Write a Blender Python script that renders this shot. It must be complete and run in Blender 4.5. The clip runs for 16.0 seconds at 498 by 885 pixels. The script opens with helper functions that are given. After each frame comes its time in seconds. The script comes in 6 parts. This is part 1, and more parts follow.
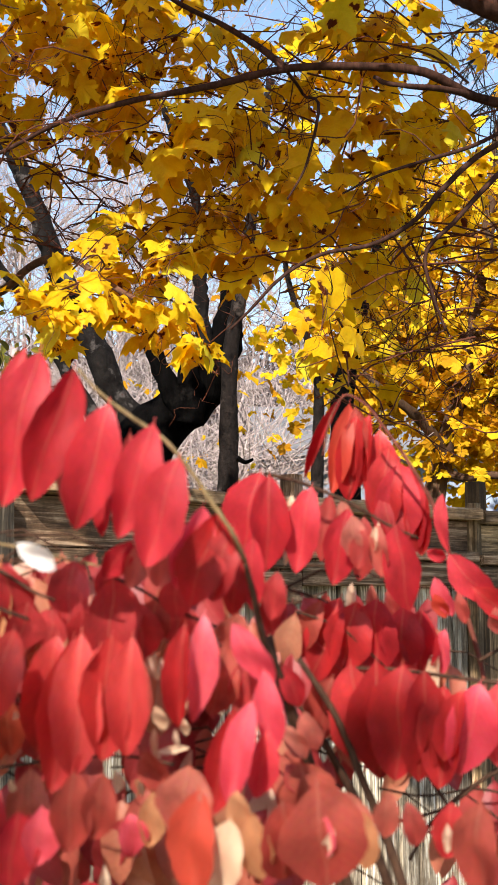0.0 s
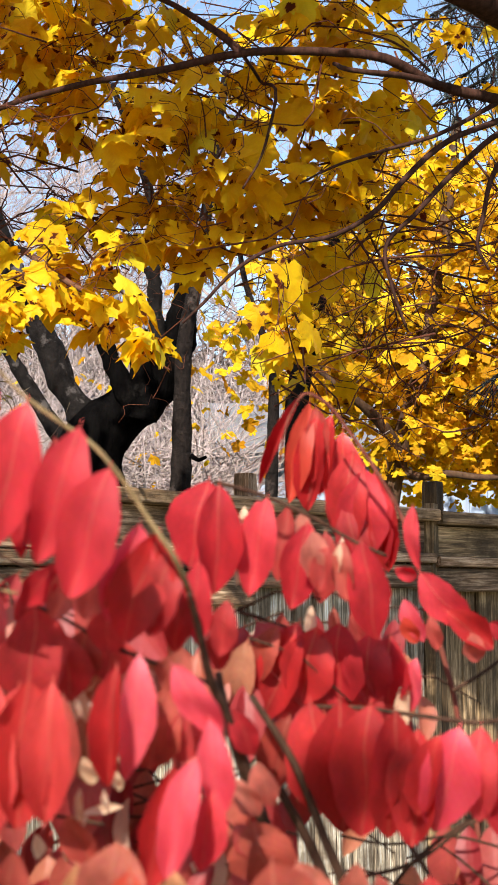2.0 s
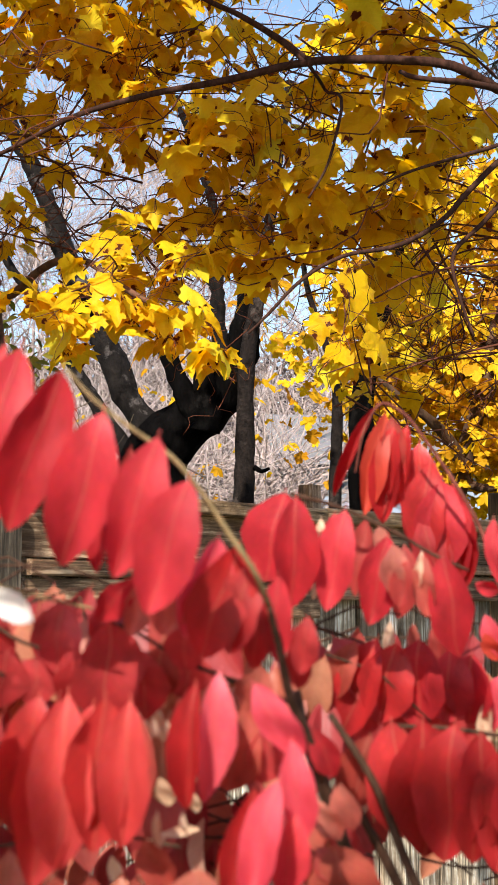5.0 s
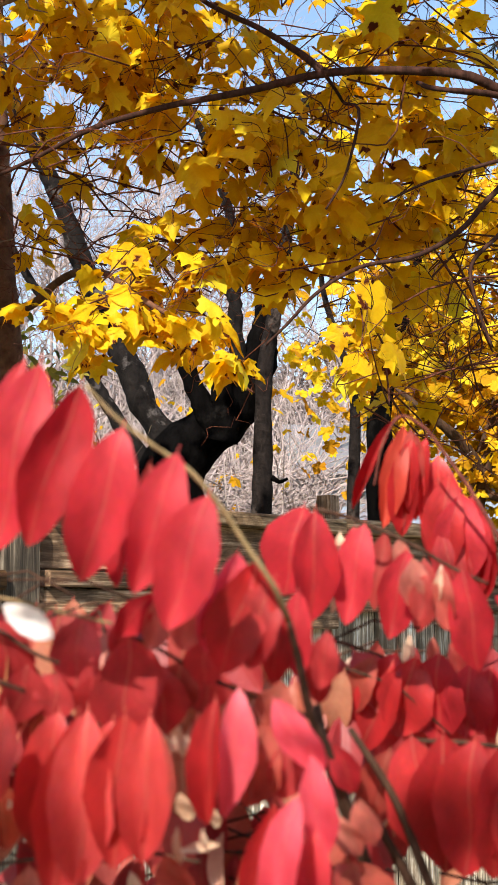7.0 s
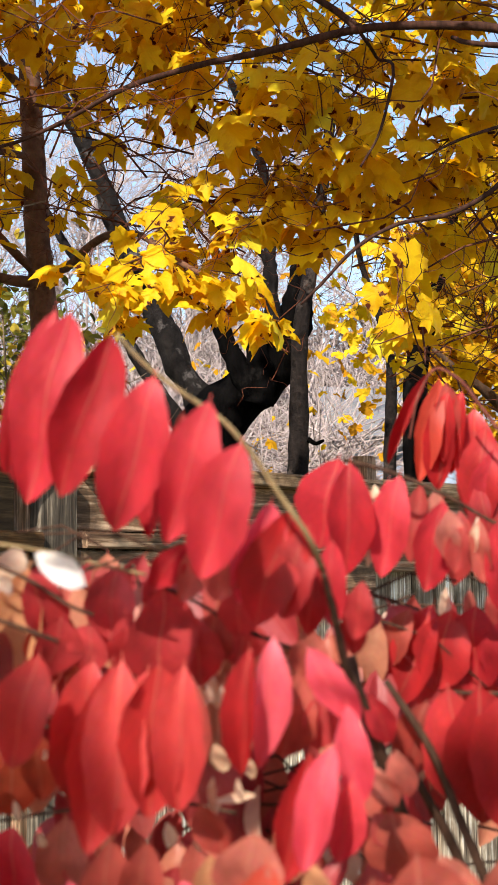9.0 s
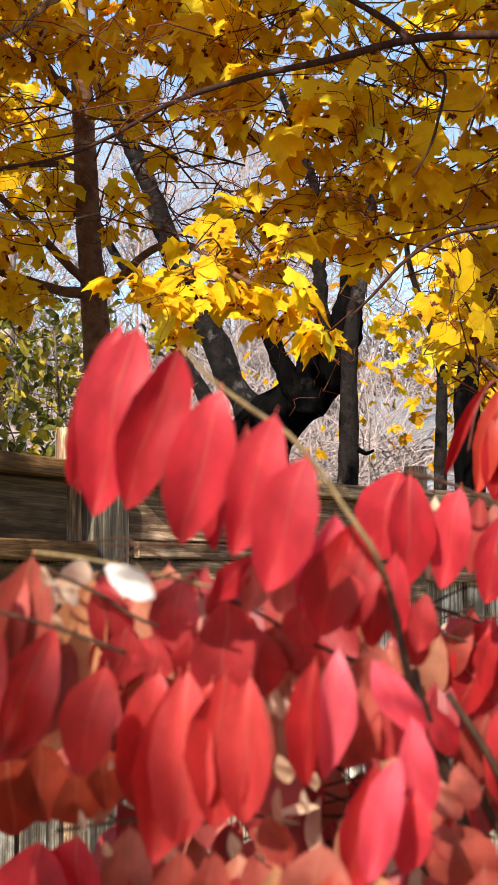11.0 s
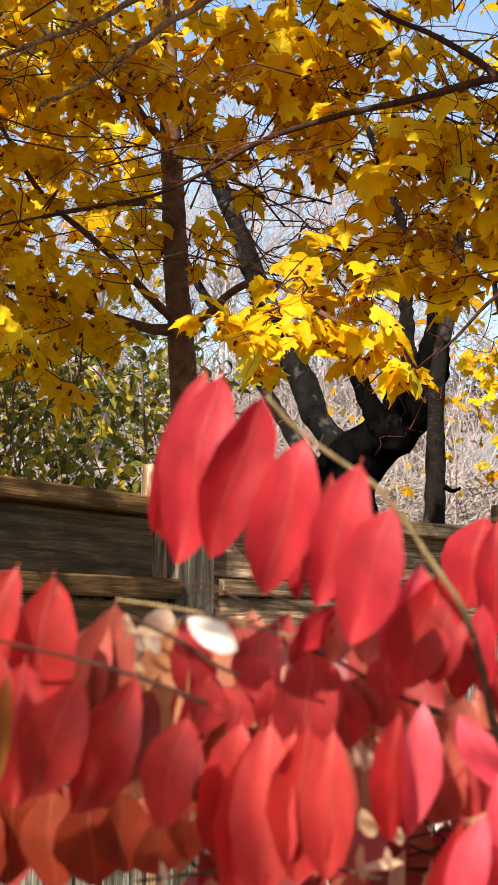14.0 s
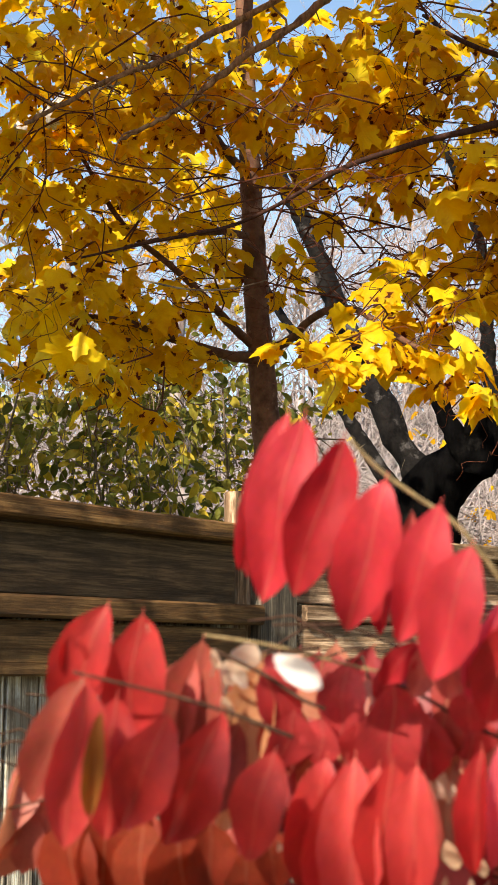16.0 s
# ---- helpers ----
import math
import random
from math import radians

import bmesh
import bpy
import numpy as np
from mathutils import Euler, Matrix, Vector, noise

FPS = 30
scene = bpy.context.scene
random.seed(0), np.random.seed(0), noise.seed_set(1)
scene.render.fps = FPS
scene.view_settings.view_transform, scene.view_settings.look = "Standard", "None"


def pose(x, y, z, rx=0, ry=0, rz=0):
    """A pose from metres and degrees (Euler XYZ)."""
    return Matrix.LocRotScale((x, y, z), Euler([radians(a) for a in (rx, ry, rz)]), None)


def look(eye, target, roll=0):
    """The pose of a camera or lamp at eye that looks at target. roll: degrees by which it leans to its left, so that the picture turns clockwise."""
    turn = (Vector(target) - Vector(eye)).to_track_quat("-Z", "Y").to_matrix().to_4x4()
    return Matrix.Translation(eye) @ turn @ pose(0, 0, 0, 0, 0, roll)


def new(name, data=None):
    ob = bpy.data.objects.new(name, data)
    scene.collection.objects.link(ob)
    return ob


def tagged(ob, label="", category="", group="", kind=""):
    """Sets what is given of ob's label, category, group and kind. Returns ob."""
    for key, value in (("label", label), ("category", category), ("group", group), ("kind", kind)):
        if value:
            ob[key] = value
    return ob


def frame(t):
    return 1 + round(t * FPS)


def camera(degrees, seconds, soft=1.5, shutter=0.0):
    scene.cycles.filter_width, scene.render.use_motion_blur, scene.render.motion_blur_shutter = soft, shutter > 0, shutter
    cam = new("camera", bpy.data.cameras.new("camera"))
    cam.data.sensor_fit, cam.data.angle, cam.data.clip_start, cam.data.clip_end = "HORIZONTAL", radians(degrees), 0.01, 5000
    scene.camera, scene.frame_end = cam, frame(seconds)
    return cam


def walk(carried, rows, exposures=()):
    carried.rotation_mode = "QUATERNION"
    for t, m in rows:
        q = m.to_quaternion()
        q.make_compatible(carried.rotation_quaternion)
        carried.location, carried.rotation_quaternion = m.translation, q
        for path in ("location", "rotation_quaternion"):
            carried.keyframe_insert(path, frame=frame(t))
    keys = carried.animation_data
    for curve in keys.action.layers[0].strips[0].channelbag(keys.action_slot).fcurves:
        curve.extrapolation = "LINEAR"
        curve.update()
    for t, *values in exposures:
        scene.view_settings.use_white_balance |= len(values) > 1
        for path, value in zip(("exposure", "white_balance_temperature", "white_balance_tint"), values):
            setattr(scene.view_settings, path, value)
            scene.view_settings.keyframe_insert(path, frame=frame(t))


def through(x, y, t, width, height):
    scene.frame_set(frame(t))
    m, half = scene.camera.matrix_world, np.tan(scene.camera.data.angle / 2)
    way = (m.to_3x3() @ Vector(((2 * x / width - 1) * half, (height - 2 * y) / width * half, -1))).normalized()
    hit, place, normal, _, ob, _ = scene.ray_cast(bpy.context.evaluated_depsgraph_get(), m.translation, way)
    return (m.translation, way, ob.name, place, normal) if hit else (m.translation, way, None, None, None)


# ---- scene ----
# ---- the camera and its walk ----
cam = camera(19.253, 16.0, soft=1.3)
cam.data.dof.use_dof = True
cam.data.dof.focus_distance = 3.6
cam.data.dof.aperture_fstop = 38.0
PATH = [
    (0.00, (-0.0027, -0.1266, 1.5453), (0.1876, 3.8436, 1.9939), -0.48),
    (0.50, (0.0005, -0.0873, 1.5506), (0.2190, 3.8826, 1.9888), -0.66),
    (1.00, (0.0033, -0.0651, 1.5548), (0.2621, 3.9019, 1.9971), -0.68),
    (1.50, (0.0039, -0.0465, 1.5573), (0.2998, 3.9196, 1.9845), -0.47),
    (2.00, (0.0058, -0.0249, 1.5612), (0.3202, 3.9386, 1.9988), -0.32),
    (2.50, (0.0087, -0.0218, 1.5600), (0.3171, 3.9431, 1.9891), -0.69),
    (3.00, (0.0053, -0.0131, 1.5609), (0.2540, 3.9569, 1.9812), -0.60),
    (3.50, (0.0040, -0.0114, 1.5602), (0.2299, 3.9595, 1.9856), -0.37),
    (4.00, (0.0033, -0.0098, 1.5603), (0.1942, 3.9599, 2.0130), -0.49),
    (4.50, (-0.0002, -0.0054, 1.5616), (0.1645, 3.9643, 2.0245), -0.30),
    (7.00, (-0.0014, -0.0054, 1.5649), (0.0980, 3.9624, 2.0613), -0.10),
    (7.50, (0.0001, -0.0033, 1.5646), (0.0829, 3.9656, 2.0560), -0.35),
    (8.00, (0.0000, -0.0026, 1.5645), (0.0543, 3.9676, 2.0485), -0.32),
    (8.50, (-0.0003, -0.0020, 1.5627), (0.0197, 3.9727, 2.0116), -0.27),
    (9.00, (0.0000, 0.0000, 1.5600), (0.0000, 3.9802, 1.9579), -0.36),
    (9.50, (-0.0035, -0.0009, 1.5598), (-0.0325, 3.9796, 1.9530), -0.12),
    (10.00, (-0.0068, -0.0051, 1.5605), (-0.0808, 3.9714, 1.9869), 0.11),
    (10.20, (-0.0064, -0.0066, 1.5611), (-0.0985, 3.9686, 1.9965), 0.04),
    (12.30, (-0.0060, 0.0027, 1.5607), (-0.2222, 3.9767, 1.9613), 0.28),
    (12.50, (-0.0073, 0.0030, 1.5612), (-0.2507, 3.9750, 1.9664), 0.42),
    (13.00, (-0.0065, 0.0025, 1.5618), (-0.2875, 3.9691, 1.9945), 0.50),
    (13.50, (-0.0056, 0.0034, 1.5647), (-0.3390, 3.9595, 2.0520), 0.41),
    (14.00, (-0.0057, -0.0004, 1.5666), (-0.3703, 3.9489, 2.0855), 0.55),
    (14.50, (-0.0045, -0.0077, 1.5683), (-0.4022, 3.9330, 2.1277), 0.49),
    (15.00, (-0.0048, -0.0129, 1.5698), (-0.4531, 3.9196, 2.1480), 0.56),
    (15.50, (-0.0058, -0.0183, 1.5717), (-0.5199, 3.9021, 2.1769), 0.44),
    (16.00, (-0.0047, -0.0167, 1.5709), (-0.5881, 3.8977, 2.1515), 0.49),
]
walk(cam, [(t, look(eye, target, roll)) for t, eye, target, roll in PATH],
     [(0.0, 1.0, 6500, 10), (10.2, 1.0, 6500, 10), (12.5, 1.0, 6680, 7.5), (16.0, 1.0, 6880, 6)])

# ---- world, sun, exposure ----
SUN_AZ, SUN_EL = 197.0, 36.0      # degrees clockwise from +y, degrees above the horizon
world = bpy.data.worlds.new("world")
scene.world = world
world.use_nodes = True
_sky = world.node_tree.nodes.new("ShaderNodeTexSky")
_sky.sky_type = "NISHITA"
_sky.sun_disc = False
_sky.sun_elevation = radians(SUN_EL)
_sky.sun_rotation = radians(SUN_AZ)
_sky.air_density, _sky.dust_density, _sky.ozone_density = 1.0, 0.6, 1.2
_bg = world.node_tree.nodes["Background"]
_bg.inputs["Strength"].default_value = 0.125
world.node_tree.links.new(_sky.outputs["Color"], _bg.inputs["Color"])
TO_SUN = Vector((math.sin(radians(SUN_AZ)) * math.cos(radians(SUN_EL)), math.cos(radians(SUN_AZ)) * math.cos(radians(SUN_EL)), math.sin(radians(SUN_EL))))
sun_data = bpy.data.lights.new("sun", "SUN")
sun_data.energy, sun_data.angle, sun_data.color = 5.0, radians(0.53), (1.0, 0.92, 0.79)
sun = new("sun", sun_data)
sun.matrix_basis = look(TO_SUN * 30, (0, 0, 0))

# ---- materials ----


def mat(name):
    m = bpy.data.materials.new(name)
    m.use_nodes = True
    nt = m.node_tree
    return m, nt, nt.nodes["Principled BSDF"], nt.nodes["Material Output"]


def node(nt, kind, **kw):
    n = nt.nodes.new("ShaderNode" + kind)
    for k, v in kw.items():
        n.inputs[k.replace("_", " ")].default_value = v
    return n


def ramp(nt, source, stops):
    r = nt.nodes.new("ShaderNodeValToRGB")
    while len(r.color_ramp.elements) < len(stops):
        r.color_ramp.elements.new(0.5)
    for e, (p, c) in zip(r.color_ramp.elements, stops):
        e.position, e.color = p, (*c, 1)
    nt.links.new(source, r.inputs["Fac"])
    return r.outputs["Color"]


def mixed(nt, fac, a, b, blend="MIX"):
    m = nt.nodes.new("ShaderNodeMix")
    m.data_type, m.blend_type = "RGBA", blend
    for key, v in ((0, fac), (6, a), (7, b)):
        if isinstance(v, (int, float)):
            m.inputs[key].default_value = v
        elif isinstance(v, tuple):
            m.inputs[key].default_value = (*v, 1)
        else:
            nt.links.new(v, m.inputs[key])
    return m.outputs[2]


def bumped(nt, bsdf, height, strength, distance):
    b = node(nt, "Bump", Strength=strength, Distance=distance)
    nt.links.new(height, b.inputs["Height"])
    nt.links.new(b.outputs["Normal"], bsdf.inputs["Normal"])
    return b


def coords(nt, kind, scale):
    tc = nt.nodes.new("ShaderNodeTexCoord")
    mp = node(nt, "Mapping", Scale=scale)
    nt.links.new(tc.outputs[kind], mp.inputs["Vector"])
    return mp


def leaf_material(name, stops, through_mix, rough, spots=0.0, spot_colour=(0.07, 0.02, 0.008), edge=None, joined=True, sheen=0.5, vein=(0.3, 0.05), through=(1.0, 1.0, 1.0), base_tone=None, mottle=0.5):
    """A leaf: colour by leaf, mottling, a midrib with side veins, light passing through, and blotches where the leaf has them."""
    m, nt, bsdf, out = mat(name)
    if joined:
        rnd = nt.nodes.new("ShaderNodeNewGeometry").outputs["Random Per Island"]
    else:
        rnd = nt.nodes.new("ShaderNodeObjectInfo").outputs["Random"]
    base = ramp(nt, rnd, stops)
    uv = nt.nodes.new("ShaderNodeTexCoord").outputs["UV"]
    n1 = node(nt, "TexNoise", Scale=2.2, Detail=4.0, Roughness=0.6)
    nt.links.new(uv, n1.inputs["Vector"])
    col = mixed(nt, mottle, base, ramp(nt, n1.outputs["Fac"], [(0.28, (0.3, 0.3, 0.3)), (0.72, (0.74, 0.74, 0.74))]), "OVERLAY")
    n2 = node(nt, "TexNoise", Scale=26.0, Detail=2.0)
    nt.links.new(uv, n2.inputs["Vector"])
    col = mixed(nt, mottle * 0.4, col, n2.outputs["Color"], "SOFT_LIGHT")
    sep = nt.nodes.new("ShaderNodeSeparateXYZ")
    nt.links.new(uv, sep.inputs["Vector"])

    def calc(op, a, b=0.0, c=0.0):
        k = nt.nodes.new("ShaderNodeMath")
        k.operation = op
        for slot, v in enumerate((a, b, c)):
            if isinstance(v, (int, float)):
                k.inputs[slot].default_value = v
            else:
                nt.links.new(v, k.inputs[slot])
        return k.outputs[0]

    across = calc("PINGPONG", sep.outputs["X"], 0.5)
    rib = ramp(nt, across, [(0.004, (1, 1, 1)), (0.022, (0, 0, 0))])
    slant = calc("MULTIPLY_ADD", across, -0.75, sep.outputs["Y"])
    slant = calc("MULTIPLY_ADD", n1.outputs["Fac"], 0.05, slant)
    side = ramp(nt, calc("PINGPONG", slant, 0.055), [(0.0, (1, 1, 1)), (0.018, (0, 0, 0))])
    col = mixed(nt, 0.05, col, side, "SOFT_LIGHT")
    col = mixed(nt, calc("MULTIPLY", rib, vein[1]), col, mixed(nt, 0.5, col, (0.75, 0.5, 0.3)))
    if base_tone:
        along = calc("MULTIPLY_ADD", n1.outputs["Fac"], 0.5, calc("FRACT", sep.outputs["Y"]))
        col = mixed(nt, 1.0, col, ramp(nt, along, [(0.3, base_tone[0]), (0.65, base_tone[1]), (1.0, base_tone[2])]), "MULTIPLY")
    if spots:
        vo = node(nt, "TexVoronoi", Scale=1.9, Randomness=1.0)
        wob = node(nt, "TexNoise", Scale=7.0, Detail=4.0)
        nt.links.new(uv, wob.inputs["Vector"])
        add = nt.nodes.new("ShaderNodeVectorMath")
        add.operation = "MULTIPLY_ADD"
        nt.links.new(wob.outputs["Color"], add.inputs[0])
        add.inputs[1].default_value = (0.36, 0.36, 0.0)
        nt.links.new(uv, add.inputs[2])
        nt.links.new(add.outputs[0], vo.inputs["Vector"])
        mask = ramp(nt, vo.outputs["Distance"], [(spots, (1, 1, 1)), (spots + 0.035, (0, 0, 0))])
        col = mixed(nt, mask, col, spot_colour)
        halo = ramp(nt, vo.outputs["Distance"], [(spots + 0.02, (1, 1, 1)), (spots + 0.12, (0, 0, 0))])
        col = mixed(nt, halo, col, mixed(nt, 0.55, col, (0.5, 0.2, 0.02)))
        col = mixed(nt, mask, col, spot_colour)
    nt.links.new(col, bsdf.inputs["Base Color"])
    bsdf.inputs["Roughness"].default_value = rough
    bsdf.inputs["Specular IOR Level"].default_value = sheen
    relief = calc("MULTIPLY_ADD", side, 0.15, calc("MULTIPLY_ADD", rib, 0.6, n1.outputs["Fac"]))
    b = bumped(nt, bsdf, relief, vein[0], 0.0008)
    tr = nt.nodes.new("ShaderNodeBsdfTranslucent")
    glow = nt.nodes.new("ShaderNodeHueSaturation")
    glow.inputs["Saturation"].default_value = 1.08
    glow.inputs["Value"].default_value = 1.22
    nt.links.new(col, glow.inputs["Color"])
    nt.links.new(mixed(nt, 1.0, glow.outputs["Color"], through, "MULTIPLY"), tr.inputs["Color"])
    nt.links.new(b.outputs["Normal"], tr.inputs["Normal"])
    mx = nt.nodes.new("ShaderNodeMixShader")
    mx.inputs["Fac"].default_value = through_mix
    nt.links.new(bsdf.outputs["BSDF"], mx.inputs[1])
    nt.links.new(tr.outputs["BSDF"], mx.inputs[2])
    nt.links.new(mx.outputs["Shader"], out.inputs["Surface"])
    return m


def bark_material(name, dark, light, scale, rough=0.85, stretch=(1, 1, 0.25), lichen=None, relief=0.01, gloss=0.12):
    m, nt, bsdf, out = mat(name)
    mp = coords(nt, "Object", tuple(scale * s for s in stretch))
    n1 = node(nt, "TexNoise", Scale=4.0, Detail=8.0, Roughness=0.65)
    nt.links.new(mp.outputs["Vector"], n1.inputs["Vector"])
    n2 = node(nt, "TexNoise", Scale=26.0, Detail=4.0)
    nt.links.new(mp.outputs["Vector"], n2.inputs["Vector"])
    col = ramp(nt, n1.outputs["Fac"], [(0.32, dark), (0.68, light)])
    col = mixed(nt, 0.3, col, n2.outputs["Color"], "SOFT_LIGHT")
    if lichen:
        big = coords(nt, "Object", (3, 3, 3))
        n3 = node(nt, "TexNoise", Scale=3.0, Detail=5.0, Roughness=0.7)
        nt.links.new(big.outputs["Vector"], n3.inputs["Vector"])
        col = mixed(nt, ramp(nt, n3.outputs["Fac"], [(0.58, (0, 0, 0)), (0.66, (1, 1, 1))]), col, lichen)
    nt.links.new(col, bsdf.inputs["Base Color"])
    bsdf.inputs["Roughness"].default_value = rough
    bsdf.inputs["Specular IOR Level"].default_value = gloss
    bumped(nt, bsdf, n1.outputs["Fac"], 0.9, relief)
    return m


def wood_material(name, dark, mid, light, stain, streak=0.7, blotch=0.85):
    """Weathered softwood: grain along the board's own x, knots, checks and damp stains, each board with its own shift."""
    m, nt, bsdf, out = mat(name)
    tc = nt.nodes.new("ShaderNodeTexCoord")
    info = nt.nodes.new("ShaderNodeObjectInfo")
    shift = nt.nodes.new("ShaderNodeVectorMath")
    shift.operation = "SCALE"
    shift.inputs[0].default_value = (17.0, 9.0, 5.0)
    nt.links.new(info.outputs["Random"], shift.inputs["Scale"])
    add = nt.nodes.new("ShaderNodeVectorMath")
    nt.links.new(tc.outputs["Object"], add.inputs[0])
    nt.links.new(shift.outputs[0], add.inputs[1])
    grain = node(nt, "Mapping", Scale=(2.6, 42.0, 42.0))
    nt.links.new(add.outputs[0], grain.inputs["Vector"])
    n1 = node(nt, "TexNoise", Scale=2.0, Detail=8.0, Roughness=0.7, Distortion=0.5)
    nt.links.new(grain.outputs["Vector"], n1.inputs["Vector"])
    fine = node(nt, "Mapping", Scale=(5.0, 230.0, 230.0))
    nt.links.new(add.outputs[0], fine.inputs["Vector"])
    n2 = node(nt, "TexNoise", Scale=1.6, Detail=5.0, Roughness=0.75)
    nt.links.new(fine.outputs["Vector"], n2.inputs["Vector"])
    n3 = node(nt, "TexNoise", Scale=5.0, Detail=6.0, Roughness=0.65)
    nt.links.new(add.outputs[0], n3.inputs["Vector"])
    col = ramp(nt, n1.outputs["Fac"], [(0.34, dark), (0.5, mid), (0.64, light)])
    col = mixed(nt, streak, col, ramp(nt, n2.outputs["Fac"], [(0.36, (0.05, 0.05, 0.05)), (0.58, (0.92, 0.92, 0.91))]), "OVERLAY")
    col = mixed(nt, ramp(nt, n3.outputs["Fac"], [(0.46, (0, 0, 0)), (0.62, (blotch, blotch, blotch))]), col, stain)
    tone = nt.nodes.new("ShaderNodeHueSaturation")
    vary = node(nt, "MapRange")
    vary.inputs["To Min"].default_value, vary.inputs["To Max"].default_value = 0.6, 1.25
    nt.links.new(info.outputs["Random"], vary.inputs["Value"])
    tone.inputs["Saturation"].default_value = 1.12
    nt.links.new(vary.outputs["Result"], tone.inputs["Value"])
    nt.links.new(col, tone.inputs["Color"])
    nt.links.new(tone.outputs["Color"], bsdf.inputs["Base Color"])
    bsdf.inputs["Roughness"].default_value = 0.82
    bsdf.inputs["Specular IOR Level"].default_value = 0.25
    h = nt.nodes.new("ShaderNodeMath")
    nt.links.new(n1.outputs["Fac"], h.inputs[0])
    nt.links.new(n2.outputs["Fac"], h.inputs[1])
    bumped(nt, bsdf, h.outputs[0], 0.7, 0.003)
    return m


RED_STOPS = [(0.0, (0.38, 0.026, 0.034)), (0.45, (0.52, 0.042, 0.056)), (0.85, (0.62, 0.065, 0.084)), (1.0, (0.63, 0.085, 0.096))]
RED = leaf_material("red_leaf", RED_STOPS, 0.46, 0.5, joined=False, sheen=0.28, base_tone=((1.0, 1.0, 1.0), (0.93, 0.84, 0.84), (0.8, 0.6, 0.62)), mottle=0.9, vein=(0.45, 0.25))
# shaded counterpart of the red leaf, with shade put into its colour
RED_DEEP = leaf_material("shaded_red_leaf", [(0.0, (0.40, 0.042, 0.044)), (0.6, (0.47, 0.055, 0.06)), (1.0, (0.52, 0.075, 0.078))], 0.46, 0.5, joined=False, sheen=0.4, base_tone=((1.0, 1.0, 1.0), (0.93, 0.84, 0.84), (0.8, 0.6, 0.62)), mottle=0.9, vein=(0.45, 0.25))
RED_PALE = leaf_material("pale_red_leaf", [(0.0, (0.42, 0.065, 0.06)), (0.6, (0.48, 0.115, 0.09)), (1.0, (0.52, 0.19, 0.145))], 0.46, 0.5, joined=False, base_tone=((1.0, 1.0, 1.0), (0.93, 0.84, 0.84), (0.8, 0.6, 0.62)), mottle=0.9, vein=(0.45, 0.25))
# warm red, darkened to paint the shade on the right-hand row
RED_WARM = leaf_material("warm_red_leaf", [(0.0, (0.33, 0.021, 0.024)), (0.5, (0.44, 0.032, 0.035)), (1.0, (0.52, 0.05, 0.053))], 0.46, 0.42, joined=False, sheen=0.4, base_tone=((1.0, 1.0, 1.0), (0.93, 0.84, 0.84), (0.8, 0.6, 0.62)), mottle=0.9, vein=(0.45, 0.25))
RED_PINK = leaf_material("pink_red_leaf", [(0.0, (0.70, 0.075, 0.115)), (1.0, (0.8, 0.14, 0.18))], 0.46, 0.5, joined=False, sheen=0.5, base_tone=((1.0, 1.0, 1.0), (0.93, 0.84, 0.84), (0.8, 0.6, 0.62)), mottle=0.9, vein=(0.45, 0.25))
RED_OLIVE = leaf_material("half_turned_leaf", [(0.0, (0.27, 0.10, 0.02)), (1.0, (0.32, 0.12, 0.03))], 0.4, 0.5, joined=False, sheen=0.4)
RED_BROWN = leaf_material("brownish_red_leaf", [(0.0, (0.31, 0.052, 0.04)), (0.5, (0.38, 0.08, 0.057)), (1.0, (0.45, 0.14, 0.10))], 0.46, 0.55, joined=False, sheen=0.3, base_tone=((1.0, 1.0, 1.0), (0.93, 0.84, 0.84), (0.8, 0.6, 0.62)), mottle=0.9, vein=(0.45, 0.25))
RED_SCARLET = leaf_material("scarlet_leaf", [(0.0, (0.43, 0.034, 0.033)), (0.5, (0.58, 0.06, 0.058)), (1.0, (0.72, 0.115, 0.108))], 0.46, 0.48, joined=False, sheen=0.5, base_tone=((1.0, 1.0, 1.0), (0.93, 0.84, 0.84), (0.8, 0.6, 0.62)), mottle=0.9, vein=(0.45, 0.25))
RED_RUST = leaf_material("rust_brown_leaf", [(0.0, (0.26, 0.038, 0.018)), (1.0, (0.33, 0.062, 0.03))], 0.46, 0.55, joined=False, sheen=0.3, base_tone=((1.0, 1.0, 1.0), (0.93, 0.84, 0.84), (0.8, 0.6, 0.62)), mottle=0.9, vein=(0.45, 0.25))
RED_TAN = leaf_material("tan_leaf", [(0.0, (0.48, 0.21, 0.10)), (1.0, (0.52, 0.25, 0.13))], 0.46, 0.55, joined=False, sheen=0.3)
# cream leaves; the smallest serve as painted highlights
RED_CREAM = leaf_material("cream_leaf_and_glint", [(0.0, (0.62, 0.42, 0.28)), (1.0, (0.72, 0.55, 0.42))], 0.35, 0.45, joined=False)
RED_ORANGE = leaf_material("orange_red_leaf", [(0.0, (0.45, 0.045, 0.03)), (1.0, (0.52, 0.1, 0.05))], 0.4, 0.5, joined=False, sheen=0.4)
# white stands in for sun glare on one leaf
RED_WHITE = leaf_material("sunlit_white_leaf", [(0.0, (0.86, 0.74, 0.7)), (1.0, (0.88, 0.8, 0.76))], 0.2, 0.25, joined=False)
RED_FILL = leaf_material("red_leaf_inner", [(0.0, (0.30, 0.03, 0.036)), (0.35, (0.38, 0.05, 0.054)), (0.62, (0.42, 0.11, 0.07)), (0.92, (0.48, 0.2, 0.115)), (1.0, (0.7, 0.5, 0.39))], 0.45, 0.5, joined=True)
